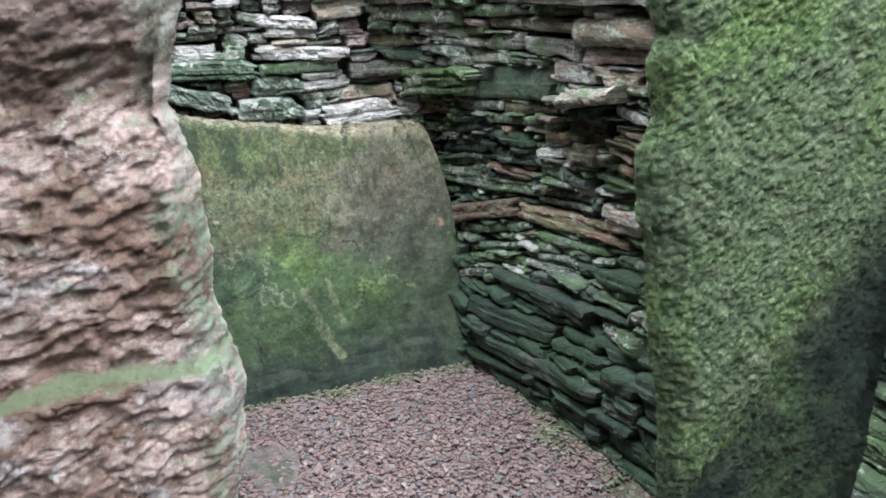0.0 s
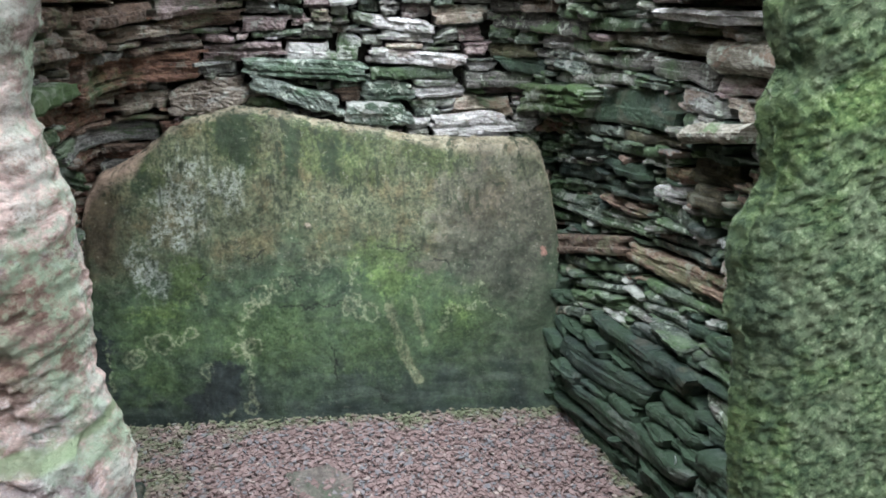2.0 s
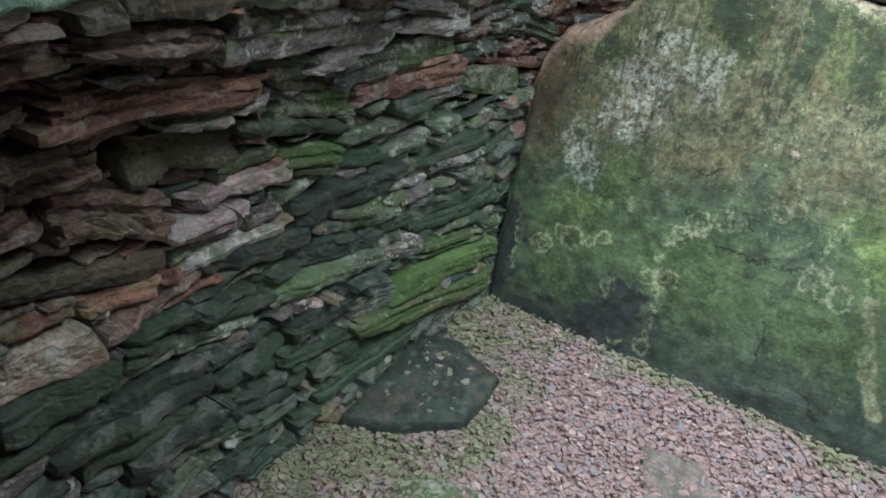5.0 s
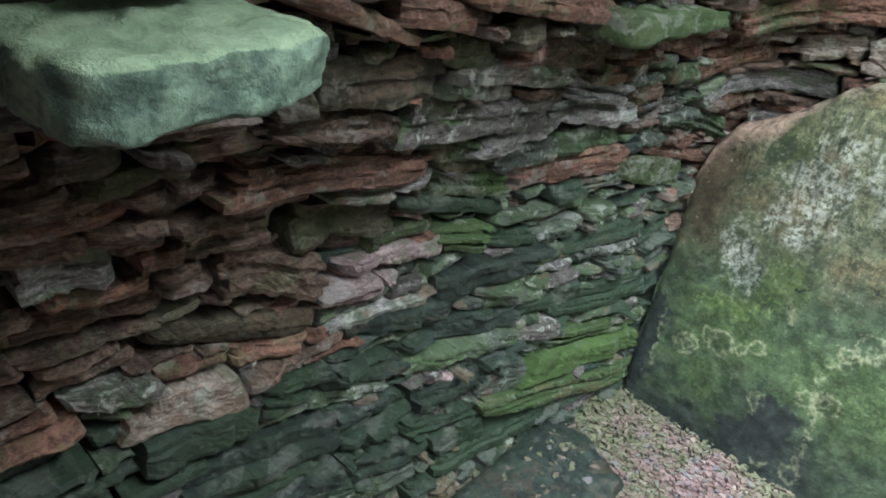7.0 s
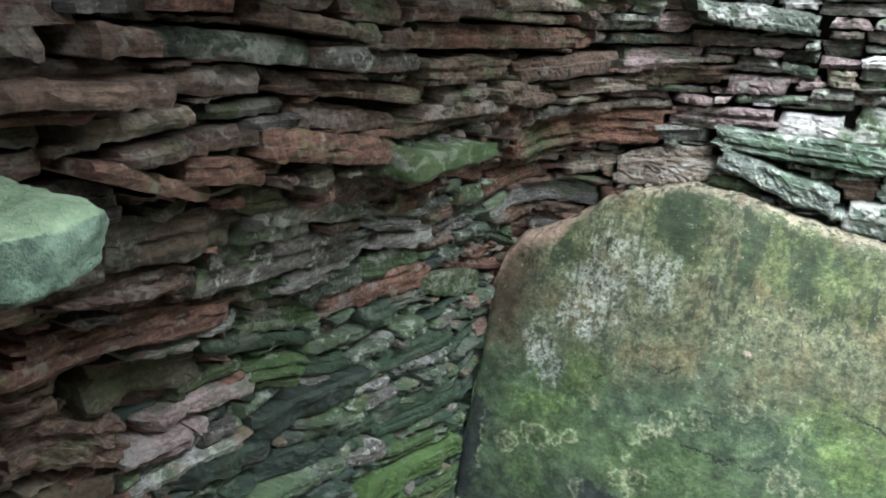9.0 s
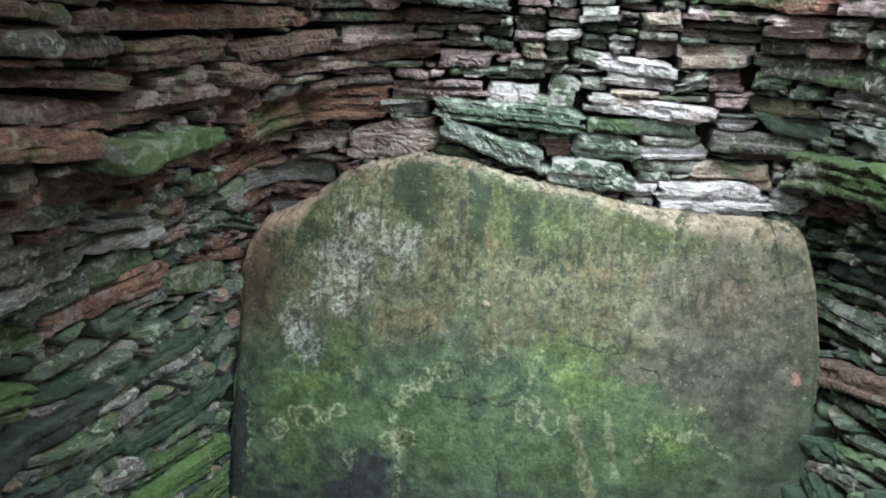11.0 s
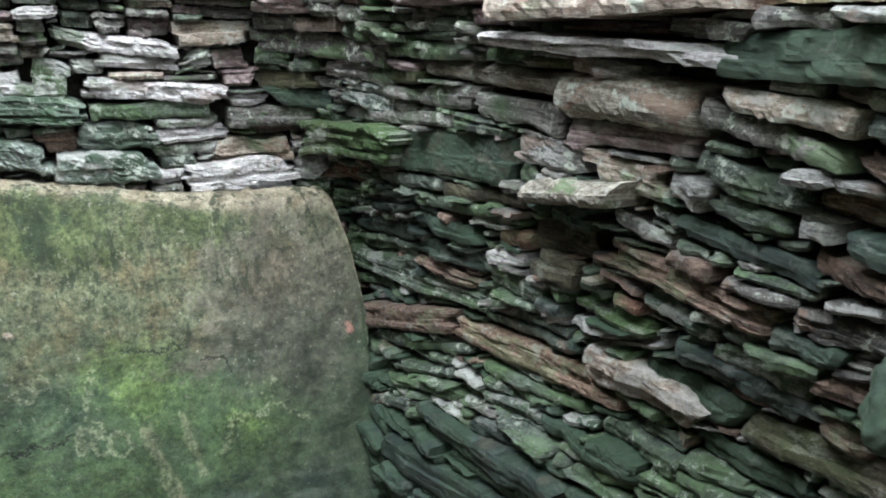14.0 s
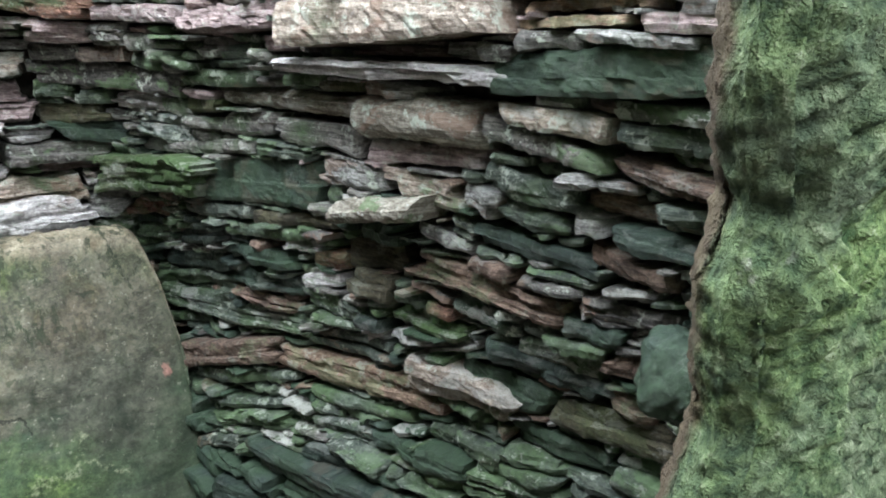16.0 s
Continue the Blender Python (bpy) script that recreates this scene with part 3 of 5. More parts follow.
# ---- mesh helpers ----
def mesh_object(name, verts, faces, material, parent=None, smooth=True):
    me = bpy.data.meshes.new(name)
    me.from_pydata([tuple(v) for v in verts], [], faces)
    me.materials.append(material)
    me.polygons.foreach_set("use_smooth", [smooth] * len(me.polygons))
    me.update()
    ob = new(name, me)
    if parent is not None:
        ob.parent = parent
    return ob


def box(name, x0, x1, y0, y1, z0, z1, material, parent=None):
    v = [(x, y, z) for x in (x0, x1) for y in (y0, y1) for z in (z0, z1)]
    f = [(0, 1, 3, 2), (4, 6, 7, 5), (0, 4, 5, 1), (2, 3, 7, 6), (0, 2, 6, 4), (1, 5, 7, 3)]
    return mesh_object(name, v, f, material, parent, False)


def grid_faces(nu, nv, start=0, closed=False, flip=False):
    """Quads of a grid of nu rows by nv columns."""
    out = []
    for i in range(nu - 1):
        for j in range(nv if closed else nv - 1):
            k = (j + 1) % nv
            q = (start + i * nv + j, start + i * nv + k, start + (i + 1) * nv + k, start + (i + 1) * nv + j)
            out.append(q[::-1] if flip else q)
    return out


def fbm(p, octaves=4):
    return noise.fractal(Vector(p), 0.9, 2.1, octaves)


# ---- wall surface ----
# s: run along the wall from the middle of the back, east positive; z: height; out: towards the room
def wall_profile(z):
    lift = np.interp(z, [0, 0.8, 1.02, 1.22, 1.45, 1.7, 2.2], [0.02, 0.02, 0.10, 0.24, 0.34, 0.38, 0.45])
    bulge = np.interp(z, [0, 0.25, 0.45, 0.68, 0.9, 1.08, 1.27, 1.4, 1.7, 2.2], [0, 0, 0.07, 0.14, 0.09, 0.05, 0.02, -0.04, -0.09, -0.18])
    back = np.interp(z, [0, 0.9, 1.2, 1.35, 1.5, 1.8, 2.2], [3.0, 3.0, 2.975, 2.94, 2.89, 2.82, 2.70])
    round_ = np.interp(z, [0, 0.8, 1.1, 1.4, 1.8, 2.2], [0.05, 0.05, 0.25, 0.38, 0.5, 0.55])
    return lift, bulge, back, round_


def wall_point(s, z, out=0.0):
    s = np.asarray(s, float)
    z = np.asarray(z, float) + 0 * s
    lift, bulge, back, rad = wall_profile(z)
    east = s > 0
    run = np.abs(s)
    side = np.where(east, 1.6 + bulge, lift)
    half = np.abs(side - 0.8) - rad
    sign = np.where(east, 1.0, -1.0)
    turn = np.clip((run - half) / rad, 0, np.pi / 2)
    on = np.maximum(run - half - rad * np.pi / 2, 0)
    x = 0.8 + sign * (np.minimum(run, half) + rad * np.sin(turn))
    y = back - rad * (1 - np.cos(turn)) - on
    x = x + sign * np.where(east, 0.22, np.interp(z, [0.8, 1.1], [0.12, 0.02])) * np.where(on > 0, np.clip(2.5 - y, 0, 1.6), 0)
    return np.stack([x - sign * np.sin(turn) * out, y - np.cos(turn) * out, z], -1)


def slab_y(z, x=0.8):
    """Face of the back slab: it leans back, its foot turned a little to the west."""
    return 2.53 + 0.39 * z + (0.08 - 0.075 * x) * (1 - z)


# ---- floor and shell ----
floor = box("floor", -1.2, 3.2, -1.6, 3.4, -0.2, 0.0, GRAVEL_BED)
tagged(floor, "bed of pinkish red slate chippings on trodden ground", "floor", kind="structure")
tagged(box("wall_south", -1.2, 3.2, -1.6, -1.35, 0.0, ROOF_Z, MATS["grey"]), "plain grey stone wall behind the passage", "wall", kind="structure")
tagged(box("wall_passage_west", -1.2, -0.45, -1.35, 0.9, 0.0, ROOF_Z, MATS["brown"]), "brown stone wall of the passage", "wall", kind="structure")
tagged(box("wall_passage_east", 2.6, 3.2, -1.35, 0.9, 0.0, ROOF_Z, MATS["grey"]), "grey stone wall of the passage", "wall", kind="structure")
# unseen low roof over the passage; over the cell, capstones added to shape the daylight, with a shaft up to the second
# roof light
def pierced_roof(name, x0, x1, y0, y1, z0, z1, hole, label):
    a, c, d, e = hole
    verts, faces = [], []
    for u0, u1, v0, v1 in ((x0, a, y0, y1), (c, x1, y0, y1), (a, c, y0, d), (a, c, e, y1)):
        k = len(verts)
        verts += [(x, y, z) for x in (u0, u1) for y in (v0, v1) for z in (z0, z1)]
        faces += [tuple(k + i for i in q) for q in ((0, 1, 3, 2), (4, 6, 7, 5), (0, 4, 5, 1), (2, 3, 7, 6), (0, 2, 6, 4), (1, 5, 7, 3))]
    return tagged(mesh_object(name, verts, faces, CONCRETE, None, False), label, "ceiling", kind="structure")


pierced_roof("ceiling", -1.2, 3.2, -1.6, 1.06, ROOF_Z, SHAFT_Z, PASSAGE_LIGHT, "grey concrete roof of the passage with a roof light")
pierced_roof("ceiling", -1.2, 3.2, 1.064, 3.4, CAP_Z, SHAFT_Z, CELL_LIGHT, "unseen grey roof over the cell, added with a shaft to shape the daylight")
# blocker out of view, keeps the cell daylight off the upper west stones
tagged(box("ceiling", -1.2, 0.83, 1.064, 2.4, 1.80, CAP_Z - 0.004, CONCRETE), "unseen slab added to shade the upper west wall", "ceiling", kind="structure")


def wall_core(name, s0, s1, label):
    """Packed earth core behind the facing stones."""
    ss, zs = np.linspace(s0, s1, 70), np.linspace(0.0, 1.78, 45)
    S, Z = np.meshgrid(ss, zs, indexing="ij")
    front = wall_point(S, Z, -0.075).reshape(-1, 3)
    rear = wall_point(S, Z, -0.35).reshape(-1, 3)
    n = len(front)
    faces = grid_faces(70, 45) + grid_faces(70, 45, n, flip=True)
    for i in range(69):
        a, b = i * 45 + 44, (i + 1) * 45 + 44
        faces.append((a, b, n + b, n + a))
    for j in range(44):
        faces.append((j, j + 1, n + j + 1, n + j))
        faces.append((69 * 45 + j + 1, 69 * 45 + j, n + 69 * 45 + j, n + 69 * 45 + j + 1))
    return tagged(mesh_object(name, np.vstack([front, rear]), faces, EARTH), label, "wall", kind="structure")


walls = {
    "west": wall_core("wall_west", -2.95, -0.80, "corbelled drystone wall of brown and dark green slate"),
    "north": wall_core("wall_north", -0.80, 0.86, "drystone wall of pale grey slate above the upright slab"),
    "east": wall_core("wall_east", 0.86, 3.45, "drystone wall of mossy grey and brown slate"),
}


# ---- large upright stones ----
def upright_stone(name, x_west, x_east, y_front, thick, top, rows, cols, rough, material, label, bevel=0.0, dense=(0.7, 1.5), lean=1.0):
    """A rough standing slab. x_west, x_east, y_front: functions of height; rough(p, side): how far the skin stands out."""
    verts, edges = [], []
    low, mid = int(rows * 0.14), int(rows * 0.74)
    zs = np.r_[np.linspace(-0.05, dense[0], low, False), np.linspace(dense[0], dense[1], mid, False), np.linspace(dense[1], top, rows - low - mid)]
    for z in zs:
        a, b, f = x_west(z), x_east(z), y_front(z)
        end = max(0.0, (z - (top - 0.12)) / 0.12)
        shrink = 0.05 * end ** 2
        ring = []
        for i in range(cols):
            u = i / cols
            if u < 0.62:
                w = u / 0.62
                w = w ** lean
                ring.append((a + (b - a) * w, f, 0, -1))
            elif u < 0.70:
                w = (u - 0.62) / 0.08
                ring.append((b, f + thick * w, 1, 0))
            elif u < 0.92:
                w = (u - 0.70) / 0.22
                ring.append((b + (a - b) * w, f + thick, 0, 1))
            else:
                w = (u - 0.92) / 0.08
                ring.append((a, f + thick * (1 - w), -1, 0))
        mx = (a + b) / 2
        for x, y, nx, ny in ring:
            # rounded arrises
            cx = min(abs(x - a), abs(x - b)) / 0.03
            cy = min(abs(y - f), abs(y - f - thick)) / 0.03
            if cx < 1 and cy < 1:
                k = 0.012 * (1 - cx) * (1 - cy)
                x += k if x < mx else -k
                y += k if y < f + thick / 2 else -k
            d = rough(Vector((x, y, z)), nx, ny)
            edges.append(x - a)
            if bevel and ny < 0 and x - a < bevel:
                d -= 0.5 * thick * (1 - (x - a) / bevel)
            sx = shrink * (1 if x < mx else -1)
            verts.append((x + nx * d + sx, y + ny * d + shrink * 0.5 * (1 if ny < 0 else -1), z))
    faces = grid_faces(rows, cols, 0, True)
    faces.append(tuple(range((rows - 1) * cols, rows * cols)))
    ob = mesh_object(name, verts, faces, material)
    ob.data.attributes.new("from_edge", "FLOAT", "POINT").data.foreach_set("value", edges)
    return tagged(ob, label, "standing stone", "upright stones of the chamber")


def west_rough(p, nx, ny):
    far = min(1.0, abs(p.x - 0.648) / 0.03)
    tilt = p.z - 0.25 * p.x
    d = 0.009 * fbm((p.x * 9, p.y * 9, tilt * 14), 3)
    # broken bedding: ledges that step out and back
    bed = fbm((p.x * 15 + 5, p.y * 11, tilt * 30), 5)
    d += 0.011 * (1 - abs(bed)) ** 2 - 0.0055
    d += 0.0060 * fbm((p.x * 70 + 3, p.y * 48, tilt * 120), 5)
    d *= (0.35 + 0.65 * far) if ny < 0 else 0.35
    ledge = 1.118 + 0.005 * math.sin(p.x * 38)
    if ny < 0:
        d += 0.020 * min(1.0, max(0.0, (ledge + 0.005 - p.z) / 0.010))
        # hollow under the upper lip
        d -= 0.022 * math.exp(-((p.z - 1.345) / 0.035) ** 2)
    return d


def east_rough(p, nx, ny):
    d = 0.012 * fbm((p.x * 5, p.y * 5 + 4, p.z * 5), 4) + 0.0065 * fbm(((0.8 * p.x + 0.6 * p.z) * 85, p.y * 90, (0.8 * p.z - 0.6 * p.x) * 125), 4) + 0.006 * fbm((p.x * 22 + 7, p.y * 20, p.z * 26), 4)
    d += 0.005 * abs(fbm((p.x * 90, p.y * 120 + 2, p.z * 110), 2))
    if nx < 0:
        d = 0.4 * d + 0.004 * fbm((p.x * 30, p.y * 30, p.z * 42), 3)
    elif ny >= 0:
        d *= 0.5
    else:
        # flaked hollow running down from the east arris
        line = (p.x - 1.31) - (p.z - 0.53) * 0.77
        if line > 0:
            d += min(1.0, line / 0.05) * 0.020 * fbm((line * 16, 3.0, p.z * 3.5 + p.x * 2.7), 4)
        d -= 0.045 / (1 + math.exp(-(line - 0.03) / 0.022)) + 0.014 * math.exp(-(line / 0.02) ** 2) - 0.02 * max(0.0, min(0.25, line - 0.06)) * 4 * 0.5
    return d


# carried up out of view to 2.50 to block the passage daylight
west_stone = upright_stone(
    "standing_stone", lambda z: -0.30, lambda z: float(np.interp(z, [0, 0.9, 1.0, 1.07, 1.11, 1.15, 1.27, 1.33, 1.37, 1.42, 1.7], [0.59, 0.626, 0.647, 0.655, 0.650, 0.642, 0.645, 0.632, 0.640, 0.655, 0.64]) + 0.012),
    lambda z: 0.943, 0.085, 2.50, 400, 340, west_rough, WEST_STONE, "pinkish weathered standing stone with a mossy ledge", 0.0, (0.82, 1.56), 0.5)
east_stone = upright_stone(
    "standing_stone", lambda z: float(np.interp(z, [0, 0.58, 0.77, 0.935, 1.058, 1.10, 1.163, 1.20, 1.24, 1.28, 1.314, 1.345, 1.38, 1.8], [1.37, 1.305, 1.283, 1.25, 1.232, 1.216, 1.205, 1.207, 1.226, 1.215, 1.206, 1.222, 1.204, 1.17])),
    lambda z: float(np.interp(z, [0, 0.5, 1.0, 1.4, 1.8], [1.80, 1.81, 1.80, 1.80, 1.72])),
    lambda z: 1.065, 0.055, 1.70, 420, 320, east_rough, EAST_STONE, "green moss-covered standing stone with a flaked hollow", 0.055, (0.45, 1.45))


def crest(x):
    """Height of the back slab's uneven top."""
    return float(np.interp(x, [0.04, 0.065, 0.1, 0.22, 0.31, 0.42, 0.55, 0.67, 0.8, 0.92, 1.14, 1.31, 1.47, 1.53, 1.575, 1.605, 1.63, 1.645],
                           [0.66, 0.747, 0.80, 0.852, 0.927, 0.974, 1.005, 0.996, 0.964, 0.941, 0.903, 0.889, 0.888, 0.886, 0.882, 0.855, 0.76, 0.60]))


def build_back_slab():
    nx, nz, thick = 220, 120, 0.085
    verts, rims = [], []
    for side in (0, 1):
        for i in range(nx):
            for j in range(nz):
                b = j / (nz - 1)
                x = 0.045 + (1.645 - 0.045) * i / (nx - 1)
                x += 0.010 * fbm((b * 5, i > nx / 2, 3), 3) * (1 if i in (0, nx - 1) else 0.15)
                top = crest(x) + 0.005 * fbm((x * 12, 1, 2), 2) + 0.006 * fbm((x * 38, 4, 2), 4)
                z = -0.04 + (top + 0.04) * b
                d = 0.010 * fbm((x * 3, 7, z * 3), 4) + 0.003 * fbm((x * 22, 3, z * 22), 4)
                d -= 0.010 * max(0, 1 - min(i, nx - 1 - i) / 2.5) ** 2 + 0.030 * max(0, 1 - (nz - 1 - j) / 3.0) ** 1.6
                rims.append(max(0.0, top - z))
                verts.append((x, slab_y(z, x) - d if side == 0 else slab_y(z, x) + thick + d, z))
    n = nx * nz
    faces = grid_faces(nx, nz, flip=True) + grid_faces(nx, nz, n)
    for i in range(nx - 1):
        a, b = i * nz + nz - 1, (i + 1) * nz + nz - 1
        faces.append((a, n + a, n + b, b)[::-1])
    for j in range(nz - 1):
        faces.append((j, j + 1, n + j + 1, n + j)[::-1])
        k = (nx - 1) * nz
        faces.append((k + j, k + j + 1, n + k + j + 1, n + k + j))
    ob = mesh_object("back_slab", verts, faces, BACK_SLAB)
    ob.data.attributes.new("below_crest", "FLOAT", "POINT").data.foreach_set("value", rims)
    return tagged(ob, "large upright flagstone stained with green algae and lichen", "standing stone", "upright stones of the chamber")


back_slab = build_back_slab()


def rough_block(name, m, lx, ly, lz, material, label, category, seed, amount=0.008, n=26, taper=0.0, power=6.0, sharp=1.0):
    """A single weathered block: a rounded box with an uneven skin, set at the pose m."""
    verts, faces = [], []
    rows, cols = n, n * 2
    for i in range(rows + 1):
        lat = math.pi * (i / rows - 0.5)
        for j in range(cols):
            lon = 2 * math.pi * j / cols
            d = Vector((math.cos(lat) * math.cos(lon), math.cos(lat) * math.sin(lon), math.sin(lat)))
            k = (abs(d.x) ** power + abs(d.y) ** power + abs(d.z) ** power) ** (-1 / power)
            q = d * k
            w = 1 - taper * (q.x + 1) / 2
            p = Vector((q.x * lx / 2, q.y * ly / 2 * w, q.z * lz / 2 * (0.5 + 0.5 * w)))
            s = Vector((seed * 3.1, seed * 1.7, seed))
            p += d * (amount * fbm(p * 14 + s, 4) + amount * 0.5 * fbm(p * 50 * sharp + s, 3))
            verts.append(p)
    faces = grid_faces(rows + 1, cols, 0, True)
    ob = mesh_object(name, verts, faces, material)
    ob.matrix_world = m
    return tagged(ob, label, category)


# jutting stone of the west wall, felted pale green, its top painted paler as if lit
rough_block("jutting_stone", pose(0.275, 1.245, 1.246, -1, 4, 9), 0.22, 0.205, 0.056, MINT, "jutting stone with pale mint green lichen, its top painted paler as if lit", "stone", 4, 0.008, 64, 0.0, 9.0)
# pointed stone standing out near the back corner
rough_block("jutting_stone", pose(0.235, 2.10, 1.178, 0, 4, 78), 0.36, 0.24, 0.052, MATS["moss"], "pointed jutting stone coated in bright green moss", "stone", 6, 0.010, 34, 0.92, 8.0)
# round boulder in the east wall
rough_block("boulder", pose(1.80, 1.375, 0.965, 0, 8, 20), 0.13, 0.115, 0.125, MATS["dgreen"], "rounded dark green boulder bulging from the east wall", "stone", 8, 0.010, 48, 0.0, 3.0)


# ---- loose flat stones on the floor ----
def flat_stone(name, corners, z, thick, material, label, seed):
    """A flat flagstone lying in the chippings."""
    cx, cy = sum(c[0] for c in corners) / len(corners), sum(c[1] for c in corners) / len(corners)
    loop = []
    for k, (x, y) in enumerate(corners):
        x2, y2 = corners[(k + 1) % len(corners)]
        for i in range(9):
            w = i / 9
            p = Vector((x + (x2 - x) * w - cx, y + (y2 - y) * w - cy, 0))
            p *= 1 + 0.07 * fbm((p.x * 16 + seed, p.y * 16, seed), 3)
            loop.append(p)
    n, verts = len(loop), []
    for shrink, h in ((0.98, -0.03), (1.03, thick * 0.25), (1.0, thick * 0.75), (0.965, thick), (0.75, thick * 1.04), (0.5, thick * 1.03), (0.25, thick * 1.05), (0.04, thick * 1.03)):
        for p in loop:
            q = p * shrink
            verts.append((q.x, q.y, h + (0.004 * fbm((q.x * 18, q.y * 18, seed), 3) if h > 0 else 0)))
    faces = grid_faces(8, n, 0, True) + [tuple(range(7 * n, 8 * n))]
    ob = mesh_object(name, verts, faces, material)
    ob.matrix_world = pose(cx, cy, z)
    return tagged(ob, label, "stone")


flat_stone("flagstone", [(0.00, 1.92), (0.15, 1.99), (0.275, 2.09), (0.265, 2.27), (0.11, 2.34), (-0.005, 2.30)], 0.008, 0.034, MATS["dgreen"], "dark green flat flagstone lying on the chippings", 1)
flat_stone("flagstone", [(0.665, 2.28), (0.80, 2.30), (0.872, 2.22), (0.85, 2.10), (0.74, 2.065)], 0.0, 0.014, MATS["sunk"], "grey flat stone half sunk in the chippings", 2)
flat_stone("flagstone", [(0.905, 1.98), (0.95, 1.965), (1.0, 1.80), (0.945, 1.78)], 0.0, 0.016, MATS["pink"], "small pinkish flat stone in the chippings", 3)
flat_stone("flagstone", [(0.55, 1.985), (0.62, 1.965), (0.63, 1.88), (0.55, 1.88)], 0.0, 0.015, MATS["paleb"], "small buff flat stone in the chippings", 4)


# mossy swelling among the chippings, and a small white feather caught on the east wall
rough_block("moss_patch", pose(0.34, 1.87, 0.006, 0, 0, 20), 0.20, 0.13, 0.022, MATS["moss"], "low cushion of green moss among the chippings", "moss", 11, 0.010, 20, 0.0, 2.2)


def build_feather(at):
    """A small curled feather."""
    verts, faces = [], []
    for i in range(9):
        w = i / 8
        half = 0.0045 * math.sin(math.pi * (0.12 + 0.85 * w))
        bend = 0.008 * w * w
        for side in (-1, 1):
            for lift in (0.0, 0.0012):
                verts.append((side * half + bend, -lift - 0.004 * math.sin(w * 2.5), 0.028 * (0.5 - w)))
    for i in range(8):
        a, b = i * 4, i * 4 + 4
        faces += [(a, a + 2, b + 2, b), (a + 1, b + 1, b + 3, a + 3), (a, b, b + 1, a + 1), (a + 2, a + 3, b + 3, b + 2)]
    faces += [(0, 1, 3, 2), (32, 34, 35, 33)]
    g = Graph("white_feather", 0.8)
    n = g.noise(g.scaled(g.coords(), (300, 300, 60)), 1.0, 3, 0.6)
    ob = mesh_object("feather", verts, faces, g.done(g.mix(n, (0.55, 0.58, 0.62), (0.8, 0.82, 0.85))))
    ob.matrix_world = at
    return tagged(ob, "small curled white feather on the east wall", "feather")


build_feather(pose(1.70, 1.88, 0.24, 0, 12, 70))


# ---- chippings ----
def build_chippings(count):
    rng = np.random.default_rng(5)
    verts, faces = [], []
    for c in range(count):
        near = c < count * 0.86
        x = rng.uniform(-0.08, 1.82)
        y = rng.uniform(1.68, 2.66) if near else rng.uniform(0.2, 1.68)
        if not near and not 0.1 < x < 1.7:
            continue
        on_flag = c % 700 == 0
        if on_flag:
            x, y = rng.uniform(0.04, 0.23), rng.uniform(2.03, 2.28)
        size = 0.0065 + 0.0085 * rng.random() ** 1.5
        layer = 0.038 if on_flag else rng.random() ** 2 * 0.010
        n = int(rng.integers(4, 7))
        ang = np.sort(rng.uniform(0, 2 * np.pi, n) * 0.35 + np.arange(n) * 2 * np.pi / n)
        rad = size * rng.uniform(0.75, 1.2, n)
        stretch = rng.uniform(0.6, 0.95)
        pts = np.stack([np.cos(ang) * rad, np.sin(ang) * rad * stretch, np.zeros(n)], -1)
        h = rng.uniform(0.0012, 0.0030)
        rot = np.array(Euler((rng.normal(0, 0.085), rng.normal(0, 0.085), rng.uniform(0, 6.28))).to_matrix())
        low = (pts * 0.95 + (0, 0, -h)) @ rot.T + (x, y, 0.006 + layer)
        top = (pts * (0.85, 0.85, 1) + (0, 0, h * 0.6)) @ rot.T + (x, y, 0.006 + layer)
        k = len(verts)
        verts.extend(low.tolist())
        verts.extend(top.tolist())
        faces.append(tuple(range(k + n, k + 2 * n)))
        for i in range(n):
            j = (i + 1) % n
            faces.append((k + i, k + j, k + n + j, k + n + i))
    ob = mesh_object("chippings", verts, faces, GRAVEL, None, False)
    return tagged(ob, "loose pinkish red and grey slate chippings", "gravel", kind="stuff")


build_chippings(27000)

# ---- facing stones ----
# kind, run, height, length, thickness, rise along the length, stand-out
KEY_WEST_0 = [
    ("dgreen", -1.693, 0.097, 0.312, 0.053, -0.003, 0.01),
    ("green", -2.198, 0.150, 0.140, 0.066, -0.009, 0.01),
    ("green", -2.025, 0.150, 0.187, 0.042, -0.011, 0.01),
    ("moss", -1.429, 0.151, 0.584, 0.075, -0.141, 0.03),
    ("dgreen", -1.783, 0.165, 0.150, 0.063, -0.030, 0.01),
    ("dgreen", -2.008, 0.196, 0.153, 0.038, -0.025, 0.02),
    ("lime", -1.357, 0.231, 0.444, 0.081, -0.084, 0.03),
    ("dgreen", -2.016, 0.242, 0.180, 0.052, -0.019, 0.02),
    ("dgreen", -1.846, 0.246, 0.207, 0.039, -0.036, 0.01),
    ("green", -1.628, 0.259, 0.186, 0.074, -0.019, 0.01),
    ("dgreen", -2.211, 0.263, 0.177, 0.069, 0.032, 0.03),
    ("moss", -1.279, 0.288, 0.395, 0.056, -0.089, 0.01),
    ("dgreen", -2.039, 0.306, 0.154, 0.046, -0.032, 0.01),
    ("dgreen", -2.276, 0.319, 0.204, 0.051, -0.009, 0.02),
]
